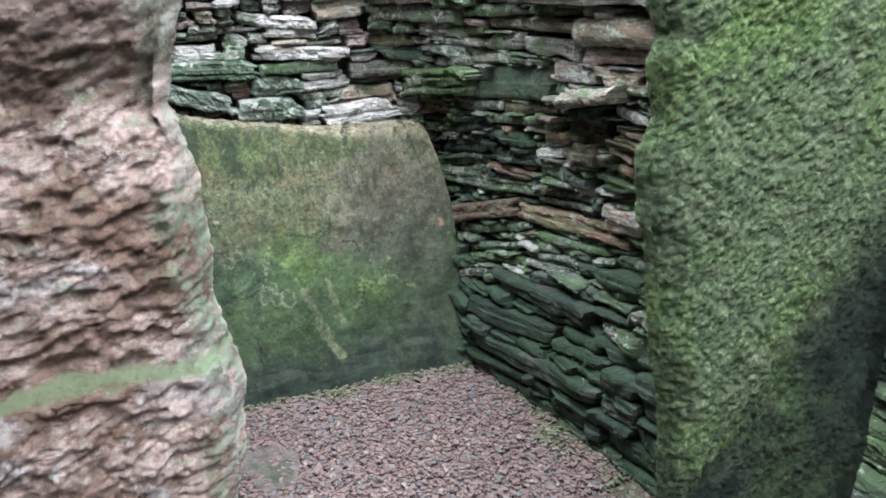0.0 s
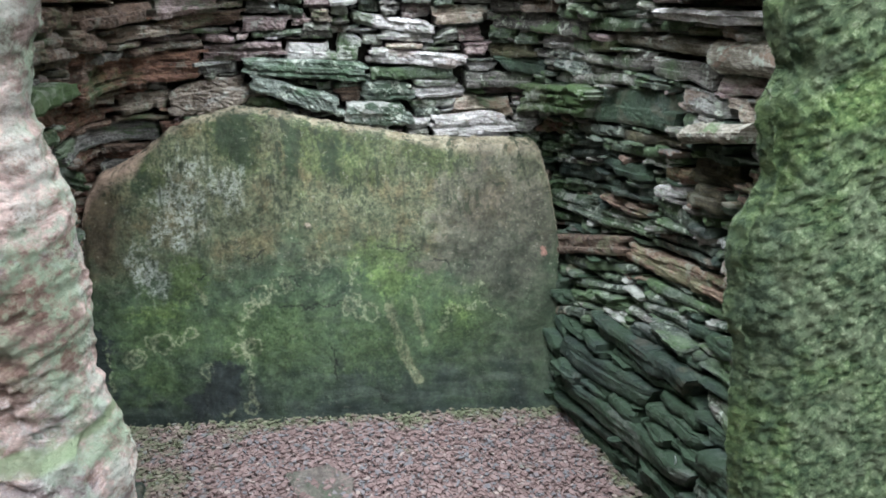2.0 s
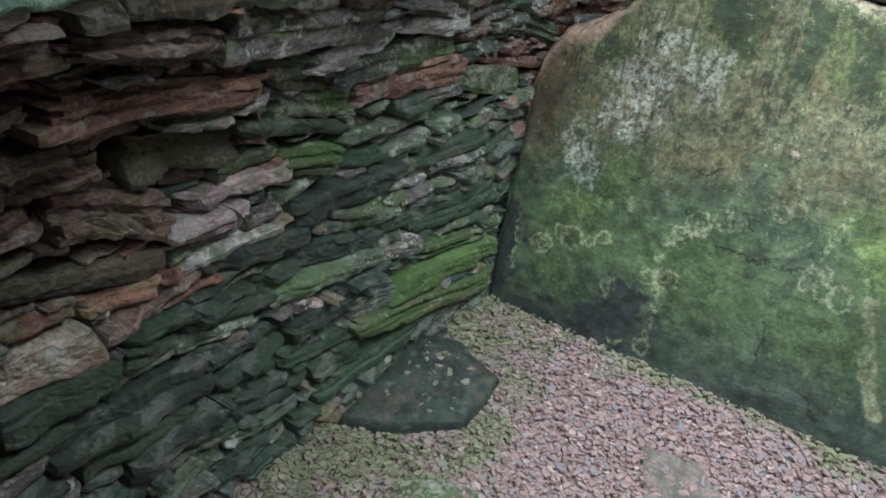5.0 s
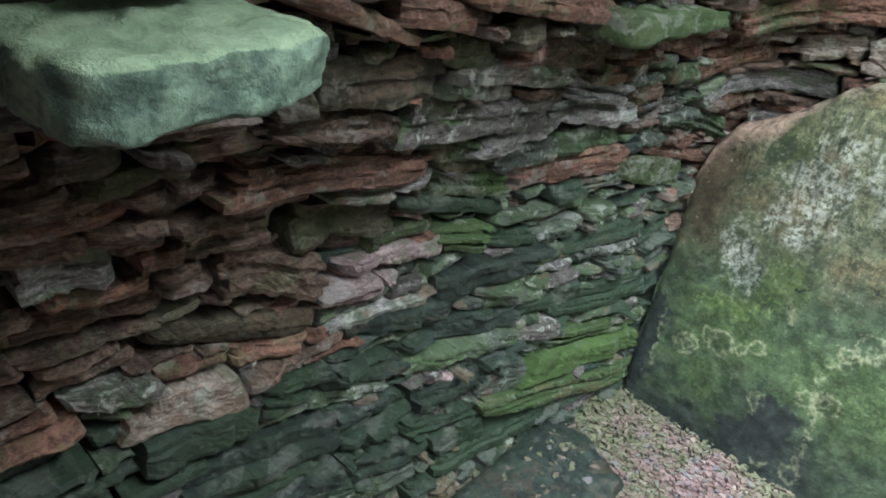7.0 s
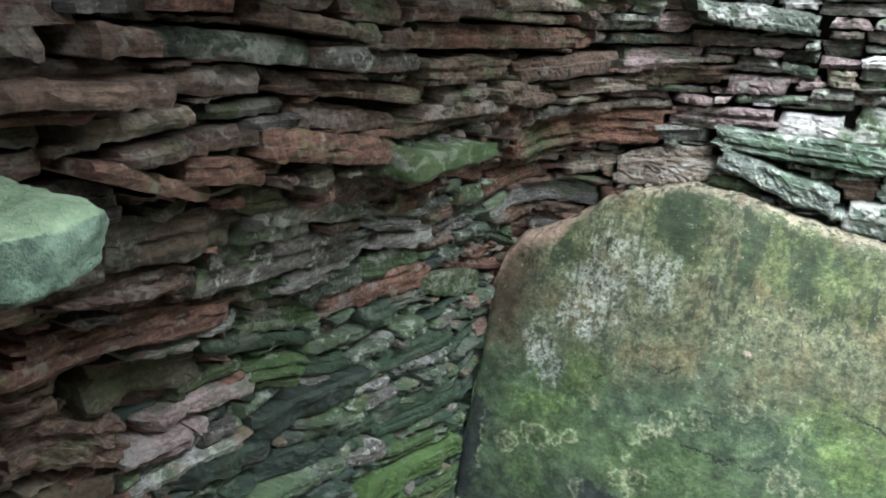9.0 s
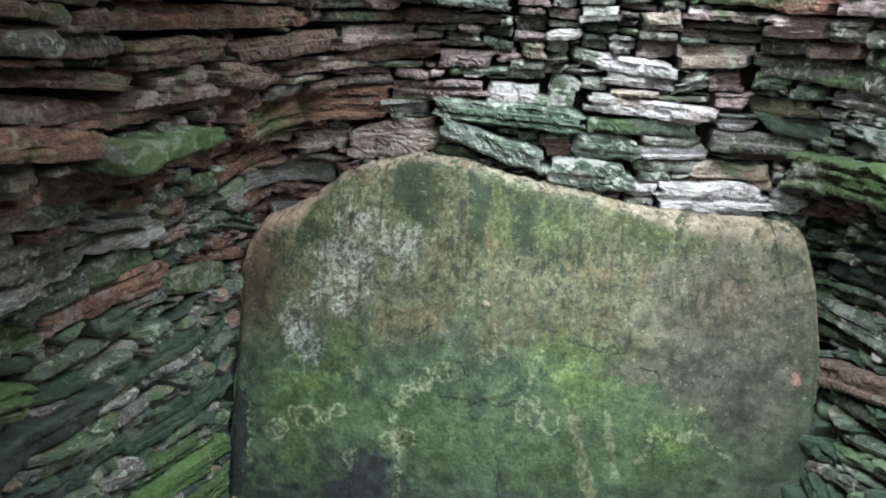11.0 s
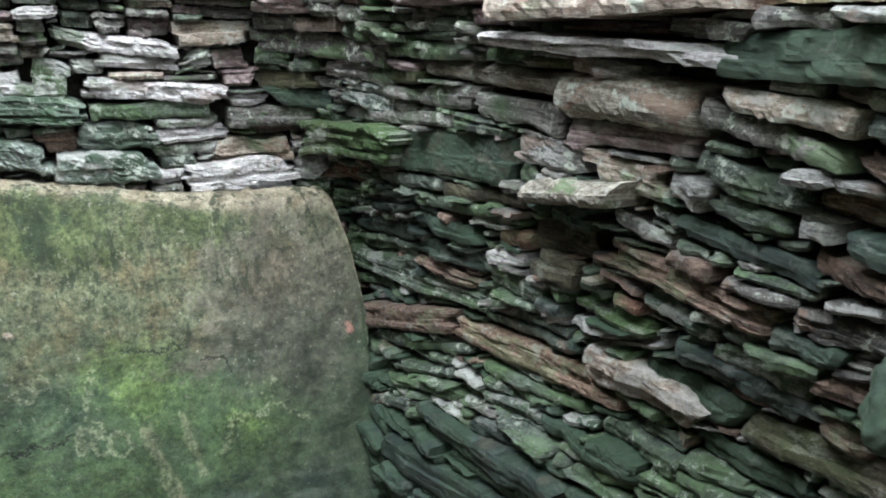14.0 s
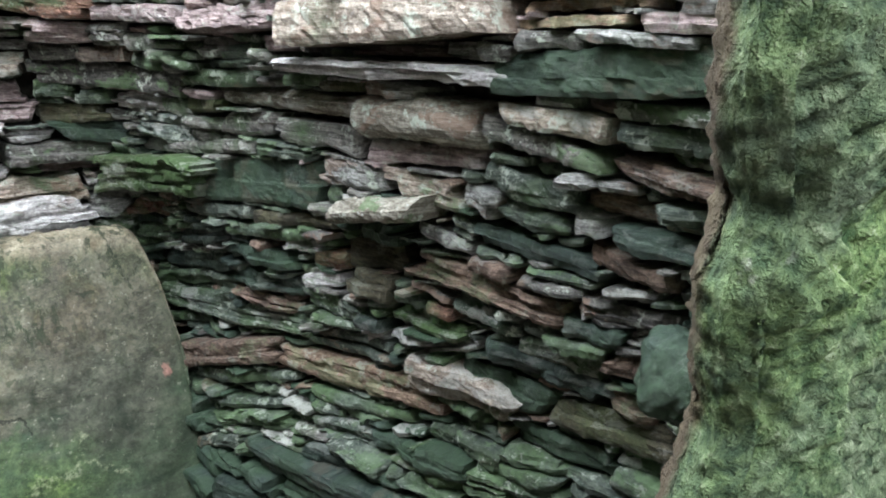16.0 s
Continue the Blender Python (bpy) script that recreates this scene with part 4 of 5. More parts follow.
KEY_WEST_1 = [
    ("dgreen", -1.800, 0.332, 0.224, 0.065, -0.024, 0.02),
    ("pink", -1.837, 0.372, 0.061, 0.023, -0.018, 0.02),
    ("dgreen", -2.016, 0.380, 0.161, 0.047, -0.023, 0.01),
    ("grey", -1.576, 0.388, 0.135, 0.045, -0.004, 0.02),
    ("dgreen", -1.316, 0.389, 0.409, 0.046, -0.066, 0.01),
    ("dgreen", -2.265, 0.389, 0.297, 0.070, -0.010, 0.03),
    ("dgreen", -2.422, 0.422, 0.145, 0.041, -0.007, 0.01),
    ("green", -1.784, 0.428, 0.288, 0.054, -0.040, 0.02),
    ("white", -1.835, 0.431, 0.052, 0.019, -0.012, 0.02),
    ("dgreen", -1.376, 0.437, 0.521, 0.047, -0.063, 0.01),
    ("green", -2.084, 0.444, 0.128, 0.036, -0.011, 0.01),
    ("dgreen", -1.743, 0.475, 0.213, 0.054, -0.027, 0.01),
    ("dgreen", -2.050, 0.477, 0.182, 0.036, -0.019, 0.01),
    ("dgreen", -2.376, 0.495, 0.195, 0.076, -0.012, 0.02),
]
KEY_WEST_2 = [
    ("green", -1.665, 0.520, 0.210, 0.035, -0.042, 0.01),
    ("dgreen", -2.194, 0.528, 0.110, 0.037, -0.005, 0.01),
    ("green", -1.324, 0.545, 0.225, 0.037, -0.029, 0.01),
    ("pale", -1.526, 0.551, 0.201, 0.031, -0.026, 0.01),
    ("paleb", -2.383, 0.573, 0.132, 0.083, -0.011, 0.02),
    ("dgreen", -1.955, 0.576, 0.250, 0.051, -0.032, 0.01),
    ("green", -1.038, 0.582, 0.229, 0.038, -0.056, 0.01),
    ("dgreen", -1.321, 0.589, 0.276, 0.053, -0.021, 0.01),
    ("dgreen", -1.746, 0.613, 0.262, 0.070, -0.001, 0.03),
    ("pale", -1.998, 0.616, 0.225, 0.032, -0.003, 0.01),
    ("rust", -2.235, 0.618, 0.137, 0.037, -0.018, 0.01),
    ("rust", -2.371, 0.643, 0.106, 0.024, -0.012, 0.01),
    ("grey", -2.488, 0.643, 0.144, 0.035, -0.016, 0.02),
    ("dgreen", -1.661, 0.674, 0.128, 0.044, -0.019, 0.01),
]
KEY_WEST_3 = [
    ("green", -1.827, 0.677, 0.171, 0.028, 0.001, 0.01),
    ("olive", -2.288, 0.684, 0.256, 0.059, -0.056, 0.00),
    ("pink", -1.991, 0.688, 0.033, 0.032, -0.004, 0.03),
    ("dgreen", -1.934, 0.690, 0.057, 0.042, 0.008, 0.01),
    ("pink", -2.077, 0.694, 0.135, 0.045, -0.013, 0.03),
    ("green", -1.592, 0.718, 0.263, 0.047, -0.023, 0.01),
    ("moss", -1.163, 0.719, 0.314, 0.075, -0.095, 0.01),
    ("moss", -1.816, 0.728, 0.121, 0.057, -0.015, 0.03),
    ("pink", -1.998, 0.738, 0.248, 0.041, -0.025, 0.02),
    ("rust", -1.083, 0.748, 0.359, 0.031, -0.102, 0.01),
    ("rust", -1.036, 0.772, 0.132, 0.046, -0.037, 0.01),
    ("moss", -1.947, 0.778, 0.138, 0.038, -0.005, 0.02),
    ("brown", -2.221, 0.790, 0.164, 0.104, -0.073, 0.04),
    ("brown", -2.083, 0.793, 0.089, 0.030, -0.012, 0.01),
]
KEY_WEST_4 = [
    ("dgreen", -1.825, 0.809, 0.227, 0.040, -0.087, 0.02),
    ("green", -0.937, 0.812, 0.214, 0.071, -0.087, 0.01),
    ("rust", -1.497, 0.820, 0.296, 0.072, -0.017, 0.03),
    ("moss", -1.785, 0.854, 0.167, 0.065, -0.054, 0.01),
    ("olive", -2.072, 0.857, 0.199, 0.090, -0.053, 0.02),
    ("green", -1.454, 0.882, 0.225, 0.059, -0.028, 0.01),
    ("green", -1.629, 0.898, 0.141, 0.065, -0.001, 0.02),
    ("olive", -1.799, 0.912, 0.147, 0.032, -0.062, 0.01),
    ("pale", -1.913, 0.922, 0.093, 0.045, -0.013, 0.02),
    ("pale", -2.444, 0.924, 0.088, 0.068, -0.008, 0.01),
    ("pale", -2.022, 0.931, 0.117, 0.045, -0.035, 0.02),
    ("white", -1.395, 0.950, 0.181, 0.059, -0.047, 0.01),
    ("pale", -1.629, 0.958, 0.266, 0.054, 0.017, 0.02),
    ("brown", -2.133, 0.959, 0.103, 0.048, -0.019, 0.01),
]
KEY_WEST_5 = [
    ("green", -1.820, 0.964, 0.098, 0.050, -0.036, 0.01),
    ("rust", -2.041, 0.997, 0.247, 0.070, -0.063, 0.03),
    ("rust", -0.835, 1.003, 0.366, 0.068, -0.007, 0.01),
    ("pale", -1.419, 1.011, 0.151, 0.052, -0.049, 0.02),
    ("grey", -1.749, 1.033, 0.311, 0.074, -0.053, 0.03),
    ("rust", -1.414, 1.060, 0.081, 0.049, -0.012, 0.01),
    ("brown", -1.996, 1.090, 0.166, 0.051, -0.043, 0.02),
    ("grey", -1.750, 1.096, 0.129, 0.036, -0.041, 0.01),
    ("pale", -1.631, 1.105, 0.228, 0.048, -0.052, 0.02),
    ("rust", -1.212, 1.108, 0.376, 0.061, -0.104, 0.00),
    ("brown", -1.524, 1.129, 0.144, 0.055, -0.035, 0.01),
    ("olive", -1.896, 1.150, 0.178, 0.068, -0.025, 0.01),
    ("olive", -1.748, 1.168, 0.065, 0.046, -0.006, 0.01),
    ("rust", -1.601, 1.231, 0.237, 0.043, -0.046, 0.03),
]
KEY_WEST_6 = [
    ("rust", -1.793, 1.232, 0.113, 0.036, -0.026, 0.03),
    ("rust", -1.898, 1.240, 0.078, 0.024, -0.042, 0.05),
    ("brown", -1.235, 1.242, 0.307, 0.051, -0.014, 0.03),
    ("brown", -0.912, 1.253, 0.389, 0.046, -0.041, 0.02),
    ("brown", -1.511, 1.266, 0.194, 0.035, -0.034, 0.02),
    ("brown", -1.819, 1.274, 0.142, 0.026, 0.004, 0.02),
    ("paleb", -1.860, 1.300, 0.141, 0.025, 0.006, 0.02),
    ("brown", -1.524, 1.312, 0.248, 0.027, -0.031, 0.02),
    ("brown", -1.193, 1.326, 0.327, 0.047, -0.010, 0.02),
    ("brown", -1.726, 1.337, 0.108, 0.033, -0.008, -0.01),
    ("brown", -1.909, 1.339, 0.146, 0.028, -0.003, 0.05),
    ("grey", -1.480, 1.352, 0.217, 0.031, -0.010, 0.03),
    ("green", -1.674, 1.371, 0.202, 0.033, -0.018, 0.01),
    ("rust", -1.010, 1.377, 0.705, 0.044, -0.015, 0.02),
]
KEY_WEST_7 = [
    ("brown", -1.564, 1.396, 0.195, 0.023, -0.024, 0.03),
    ("grey", -1.825, 1.408, 0.071, 0.013, 0.001, 0.03),
    ("paleb", -0.945, 1.412, 0.342, 0.021, -0.007, 0.01),
    ("paleb", -0.819, 1.437, 0.536, 0.028, 0.009, 0.01),
]
KEY_NORTH_0 = [
    ("pale", -0.765, 0.917, 0.475, 0.070, 0.012, 0.01),
    ("white", 0.580, 0.919, 0.292, 0.096, 0.003, 0.04),
    ("pale", 0.783, 0.933, 0.106, 0.076, 0.001, 0.01),
    ("beam", 0.221, 0.971, 0.221, 0.077, -0.008, 0.05),
    ("green", 0.407, 0.971, 0.096, 0.033, 0.005, 0.01),
    ("paleb", 0.616, 0.988, 0.211, 0.078, 0.006, 0.01),
    ("pale", 0.427, 1.002, 0.159, 0.036, 0.005, 0.01),
    ("moss", -0.157, 1.011, 0.124, 0.035, -0.013, 0.02),
    ("paleb", -0.561, 1.019, 0.165, 0.064, 0.024, 0.01),
    ("paleb", -0.342, 1.036, 0.248, 0.109, 0.035, 0.02),
    ("brown", 0.131, 1.036, 0.094, 0.054, -0.001, 0.01),
    ("beam", -0.040, 1.041, 0.316, 0.068, -0.101, 0.06),
    ("white", 0.450, 1.042, 0.182, 0.038, 0.008, 0.01),
    ("beam", 0.264, 1.048, 0.174, 0.073, -0.007, 0.01),
]
KEY_NORTH_1 = [
    ("grey", 0.667, 1.087, 0.256, 0.054, -0.003, 0.03),
    ("green", 0.366, 1.112, 0.339, 0.049, 0.006, 0.03),
    ("beam", -0.027, 1.127, 0.399, 0.066, -0.021, 0.04),
    ("pale", -0.311, 1.132, 0.145, 0.045, 0.012, 0.01),
    ("rust", -0.634, 1.133, 0.570, 0.096, 0.018, 0.01),
    ("white", 0.603, 1.134, 0.104, 0.040, 0.002, 0.01),
    ("dgreen", 0.737, 1.140, 0.167, 0.058, -0.008, 0.01),
    ("white", 0.380, 1.160, 0.331, 0.051, -0.023, 0.03),
    ("pink", -0.207, 1.180, 0.225, 0.062, 0.005, 0.01),
    ("white", 0.004, 1.183, 0.163, 0.059, -0.002, 0.01),
    ("pink", 0.579, 1.188, 0.087, 0.057, 0.003, 0.01),
    ("olive", 0.697, 1.190, 0.149, 0.051, 0.011, 0.01),
    ("pale", 0.131, 1.193, 0.091, 0.097, 0.002, 0.01),
    ("pale", 0.212, 1.222, 0.090, 0.044, -0.002, 0.01),
]
KEY_NORTH_2 = [
    ("white", 0.334, 1.234, 0.190, 0.038, -0.016, 0.02),
    ("green", 0.763, 1.235, 0.081, 0.040, 0.003, 0.01),
    ("pale", 0.469, 1.237, 0.079, 0.058, 0.023, 0.01),
    ("green", -0.101, 1.240, 0.177, 0.026, 0.010, 0.01),
    ("pink", 0.553, 1.241, 0.086, 0.055, -0.001, 0.01),
    ("green", 0.664, 1.249, 0.109, 0.043, -0.004, 0.01),
    ("grey", 0.035, 1.251, 0.096, 0.054, -0.000, 0.01),
    ("paleb", -0.557, 1.255, 0.301, 0.043, 0.014, 0.02),
    ("white", 0.326, 1.271, 0.195, 0.045, -0.018, 0.02),
    ("pink", -0.131, 1.273, 0.149, 0.051, 0.007, 0.01),
    ("pink", -0.019, 1.285, 0.070, 0.039, 0.004, 0.01),
    ("white", 0.199, 1.286, 0.074, 0.048, -0.011, 0.01),
    ("brown", -0.340, 1.286, 0.299, 0.049, 0.018, 0.01),
    ("grey", 0.857, 1.287, 0.496, 0.057, -0.010, 0.02),
]
KEY_NORTH_3 = [
    ("paleb", 0.519, 1.306, 0.171, 0.061, 0.010, 0.01),
    ("brown", -0.772, 1.312, 0.417, 0.054, 0.010, 0.03),
    ("pink", -0.389, 1.327, 0.229, 0.056, 0.012, 0.02),
    ("green", -0.421, 1.374, 0.198, 0.029, 0.004, 0.01),
    ("green", -0.164, 1.432, 0.280, 0.057, -0.032, 0.04),
    ("rust", 0.620, 1.448, 0.296, 0.055, -0.016, 0.02),
]
KEY_EAST_0 = [
    ("dgreen", 1.856, 0.078, 0.210, 0.063, -0.006, 0.01),
    ("dgreen", 1.488, 0.081, 0.399, 0.047, 0.024, 0.01),
    ("dgreen", 1.621, 0.171, 0.624, 0.075, 0.050, 0.02),
    ("dgreen", 1.526, 0.285, 0.432, 0.080, 0.036, 0.02),
    ("dgreen", 1.822, 0.286, 0.192, 0.038, -0.002, 0.01),
    ("dgreen", 1.828, 0.331, 0.150, 0.036, -0.003, 0.01),
    ("green", 1.284, 0.360, 0.203, 0.038, 0.064, 0.01),
    ("dgreen", 1.666, 0.411, 0.411, 0.070, 0.008, 0.04),
    ("green", 1.406, 0.447, 0.298, 0.033, 0.068, 0.01),
    ("dgreen", 1.713, 0.457, 0.194, 0.056, -0.015, 0.01),
    ("green", 1.364, 0.478, 0.336, 0.031, 0.091, 0.01),
    ("green", 1.668, 0.523, 0.231, 0.031, 0.028, 0.01),
    ("green", 1.346, 0.535, 0.440, 0.034, 0.123, 0.01),
    ("beam", 1.912, 0.578, 0.087, 0.030, 0.015, 0.01),
]
KEY_EAST_1 = [
    ("brown", 1.319, 0.590, 0.459, 0.067, 0.142, 0.04),
    ("green", 1.788, 0.598, 0.291, 0.030, 0.027, 0.01),
    ("green", 1.051, 0.599, 0.284, 0.037, 0.064, 0.01),
    ("green", 2.043, 0.601, 0.176, 0.045, -0.003, 0.01),
    ("tan", 1.757, 0.662, 0.431, 0.065, 0.032, 0.03),
    ("dgreen", 2.270, 0.665, 0.174, 0.058, -0.007, 0.01),
    ("green", 1.278, 0.690, 0.734, 0.069, 0.114, 0.03),
    ("paleb", 2.051, 0.731, 0.249, 0.078, -0.017, 0.04),
    ("green", 1.111, 0.733, 0.441, 0.050, 0.111, 0.01),
    ("green", 1.746, 0.734, 0.239, 0.054, 0.026, 0.01),
    ("olive", 2.343, 0.750, 0.205, 0.065, 0.006, 0.01),
    ("dgreen", 2.131, 0.760, 0.219, 0.064, -0.026, 0.01),
    ("white", 1.820, 0.778, 0.064, 0.039, 0.002, 0.01),
    ("brown", 1.502, 0.780, 0.197, 0.034, 0.001, 0.01),
]
KEY_EAST_2 = [
    ("dgreen", 1.122, 0.795, 0.392, 0.055, 0.090, 0.01),
    ("pale", 1.914, 0.806, 0.118, 0.034, 0.022, 0.01),
    ("brown", 2.384, 0.810, 0.093, 0.053, -0.015, 0.01),
    ("pale", 1.999, 0.811, 0.090, 0.030, 0.036, 0.01),
    ("green", 1.694, 0.828, 0.165, 0.052, 0.001, 0.01),
    ("dgreen", 2.197, 0.829, 0.272, 0.046, -0.029, 0.01),
    ("dgreen", 1.487, 0.833, 0.205, 0.046, 0.023, 0.01),
    ("moss", 1.943, 0.854, 0.160, 0.032, -0.007, 0.01),
    ("green", 2.216, 0.869, 0.183, 0.048, -0.013, 0.01),
    ("white", 1.627, 0.880, 0.087, 0.042, 0.022, 0.01),
    ("brown", 2.335, 0.884, 0.081, 0.051, -0.008, 0.01),
    ("rust", 1.968, 0.893, 0.051, 0.031, -0.002, 0.01),
    ("dgreen", 1.206, 0.896, 0.263, 0.046, 0.065, 0.01),
    ("dgreen", 1.439, 0.901, 0.212, 0.041, 0.020, 0.01),
]
KEY_EAST_3 = [
    ("green", 1.888, 0.903, 0.052, 0.039, -0.007, 0.01),
    ("olive", 1.781, 0.905, 0.125, 0.058, 0.004, 0.01),
    ("beam", 2.049, 0.910, 0.143, 0.038, -0.027, 0.01),
    ("rust", 0.907, 0.918, 0.152, 0.054, 0.007, 0.01),
    ("grey", 1.924, 0.932, 0.057, 0.027, -0.015, 0.01),
    ("rust", 1.644, 0.937, 0.096, 0.042, 0.003, 0.01),
    ("white", 1.572, 0.955, 0.081, 0.026, 0.009, 0.01),
    ("white", 2.211, 0.968, 0.031, 0.017, 0.008, 0.01),
    ("green", 1.455, 0.969, 0.247, 0.033, 0.033, 0.01),
    ("olive", 1.725, 0.970, 0.134, 0.077, 0.012, -0.03),
    ("brown", 2.021, 0.974, 0.349, 0.050, -0.033, 0.01),
    ("grey", 2.275, 0.988, 0.119, 0.037, -0.002, 0.01),
    ("green", 1.278, 0.994, 0.277, 0.034, 0.035, 0.01),
    ("olive", 1.521, 1.019, 0.196, 0.033, 0.021, 0.01),
]
KEY_EAST_4 = [
    ("grey", 2.261, 1.029, 0.088, 0.024, 0.015, 0.01),
    ("green", 2.363, 1.048, 0.109, 0.030, -0.003, 0.01),
    ("pale", 1.887, 1.049, 0.121, 0.034, -0.019, 0.01),
    ("moss", 1.008, 1.050, 0.482, 0.099, 0.057, 0.06),
    ("dgreen", 2.069, 1.068, 0.219, 0.036, -0.022, 0.01),
    ("brown", 2.218, 1.073, 0.160, 0.036, -0.018, 0.01),
    ("green", 1.918, 1.086, 0.063, 0.025, -0.016, 0.01),
    ("dgreen", 1.370, 1.088, 0.394, 0.105, 0.037, 0.01),
    ("knob", 1.763, 1.091, 0.199, 0.051, 0.046, 0.07),
    ("dgreen", 2.276, 1.119, 0.207, 0.040, -0.017, 0.03),
    ("green", 2.040, 1.124, 0.129, 0.039, -0.018, 0.01),
    ("pale", 2.132, 1.128, 0.062, 0.032, -0.003, 0.01),
    ("grey", 1.144, 1.138, 0.457, 0.033, 0.054, 0.01),
    ("pale", 1.938, 1.138, 0.080, 0.047, -0.019, 0.01),
]
KEY_EAST_5 = [
    ("paleb", 1.816, 1.142, 0.164, 0.054, -0.017, 0.01),
    ("pale", 1.658, 1.145, 0.150, 0.059, 0.001, 0.01),
    ("brown", 2.143, 1.167, 0.139, 0.040, -0.009, -0.02),
    ("beam", 1.013, 1.171, 0.232, 0.069, 0.006, 0.01),
    ("green", 1.452, 1.171, 0.156, 0.034, 0.003, 0.01),
    ("green", 2.019, 1.176, 0.158, 0.050, -0.025, 0.01),
    ("pink", 1.798, 1.206, 0.233, 0.042, 0.016, 0.01),
    ("grey", 1.547, 1.212, 0.242, 0.054, -0.006, 0.01),
    ("grey", 1.338, 1.216, 0.155, 0.054, 0.007, 0.01),
    ("brown", 2.203, 1.224, 0.170, 0.035, -0.022, 0.03),
    ("white", 0.894, 1.229, 0.176, 0.046, 0.007, 0.01),
    ("olive", 1.198, 1.245, 0.120, 0.036, 0.008, 0.01),
    ("grey", 1.997, 1.253, 0.236, 0.039, -0.037, 0.03),
    ("knob", 1.760, 1.268, 0.249, 0.076, 0.012, 0.05),
]
KEY_EAST_6 = [
    ("knob", 1.413, 1.274, 0.345, 0.044, -0.001, 0.01),
    ("green", 2.173, 1.279, 0.135, 0.039, -0.005, 0.03),
    ("paleb", 2.019, 1.289, 0.173, 0.040, -0.014, 0.03),
    ("green", 1.231, 1.309, 0.221, 0.039, 0.012, 0.01),
    ("olive", 1.560, 1.313, 0.078, 0.021, 0.002, 0.01),
    ("green", 1.476, 1.320, 0.083, 0.026, 0.005, 0.01),
    ("white", 1.653, 1.349, 0.463, 0.034, 0.004, 0.04),
    ("dgreen", 2.016, 1.364, 0.274, 0.069, 0.018, 0.03),
    ("pink", 1.240, 1.424, 0.224, 0.050, 0.016, 0.03),
    ("tan", 1.912, 1.428, 0.160, 0.017, 0.008, 0.02),
    ("paleb", 1.635, 1.429, 0.405, 0.072, 0.033, 0.05),
    ("pink", 2.086, 1.430, 0.090, 0.029, -0.001, 0.01),
    ("pink", 0.948, 1.432, 0.328, 0.038, 0.000, 0.02),
    ("tan", 1.912, 1.452, 0.192, 0.018, 0.008, 0.01),
]

SIDES = {"west": KEY_WEST_0 + KEY_WEST_1 + KEY_WEST_2 + KEY_WEST_3 + KEY_WEST_4 + KEY_WEST_5 + KEY_WEST_6 + KEY_WEST_7,
         "north": KEY_NORTH_0 + KEY_NORTH_1 + KEY_NORTH_2 + KEY_NORTH_3,
         "east": KEY_EAST_0 + KEY_EAST_1 + KEY_EAST_2 + KEY_EAST_3 + KEY_EAST_4 + KEY_EAST_5 + KEY_EAST_6}


def side_of(s):
    return "west" if s < -0.80 else "north" if s < 0.86 else "east"


def ragged(rng, n, corners, amount):
    """A broken line of n values: a few straight stretches between random corners."""
    k = np.linspace(0, n - 1, corners)
    k[1:-1] += rng.uniform(-0.35, 0.35, max(0, corners - 2)) * (n - 1) / (corners - 1)
    return np.interp(np.arange(n), k, rng.normal(0, amount, corners))


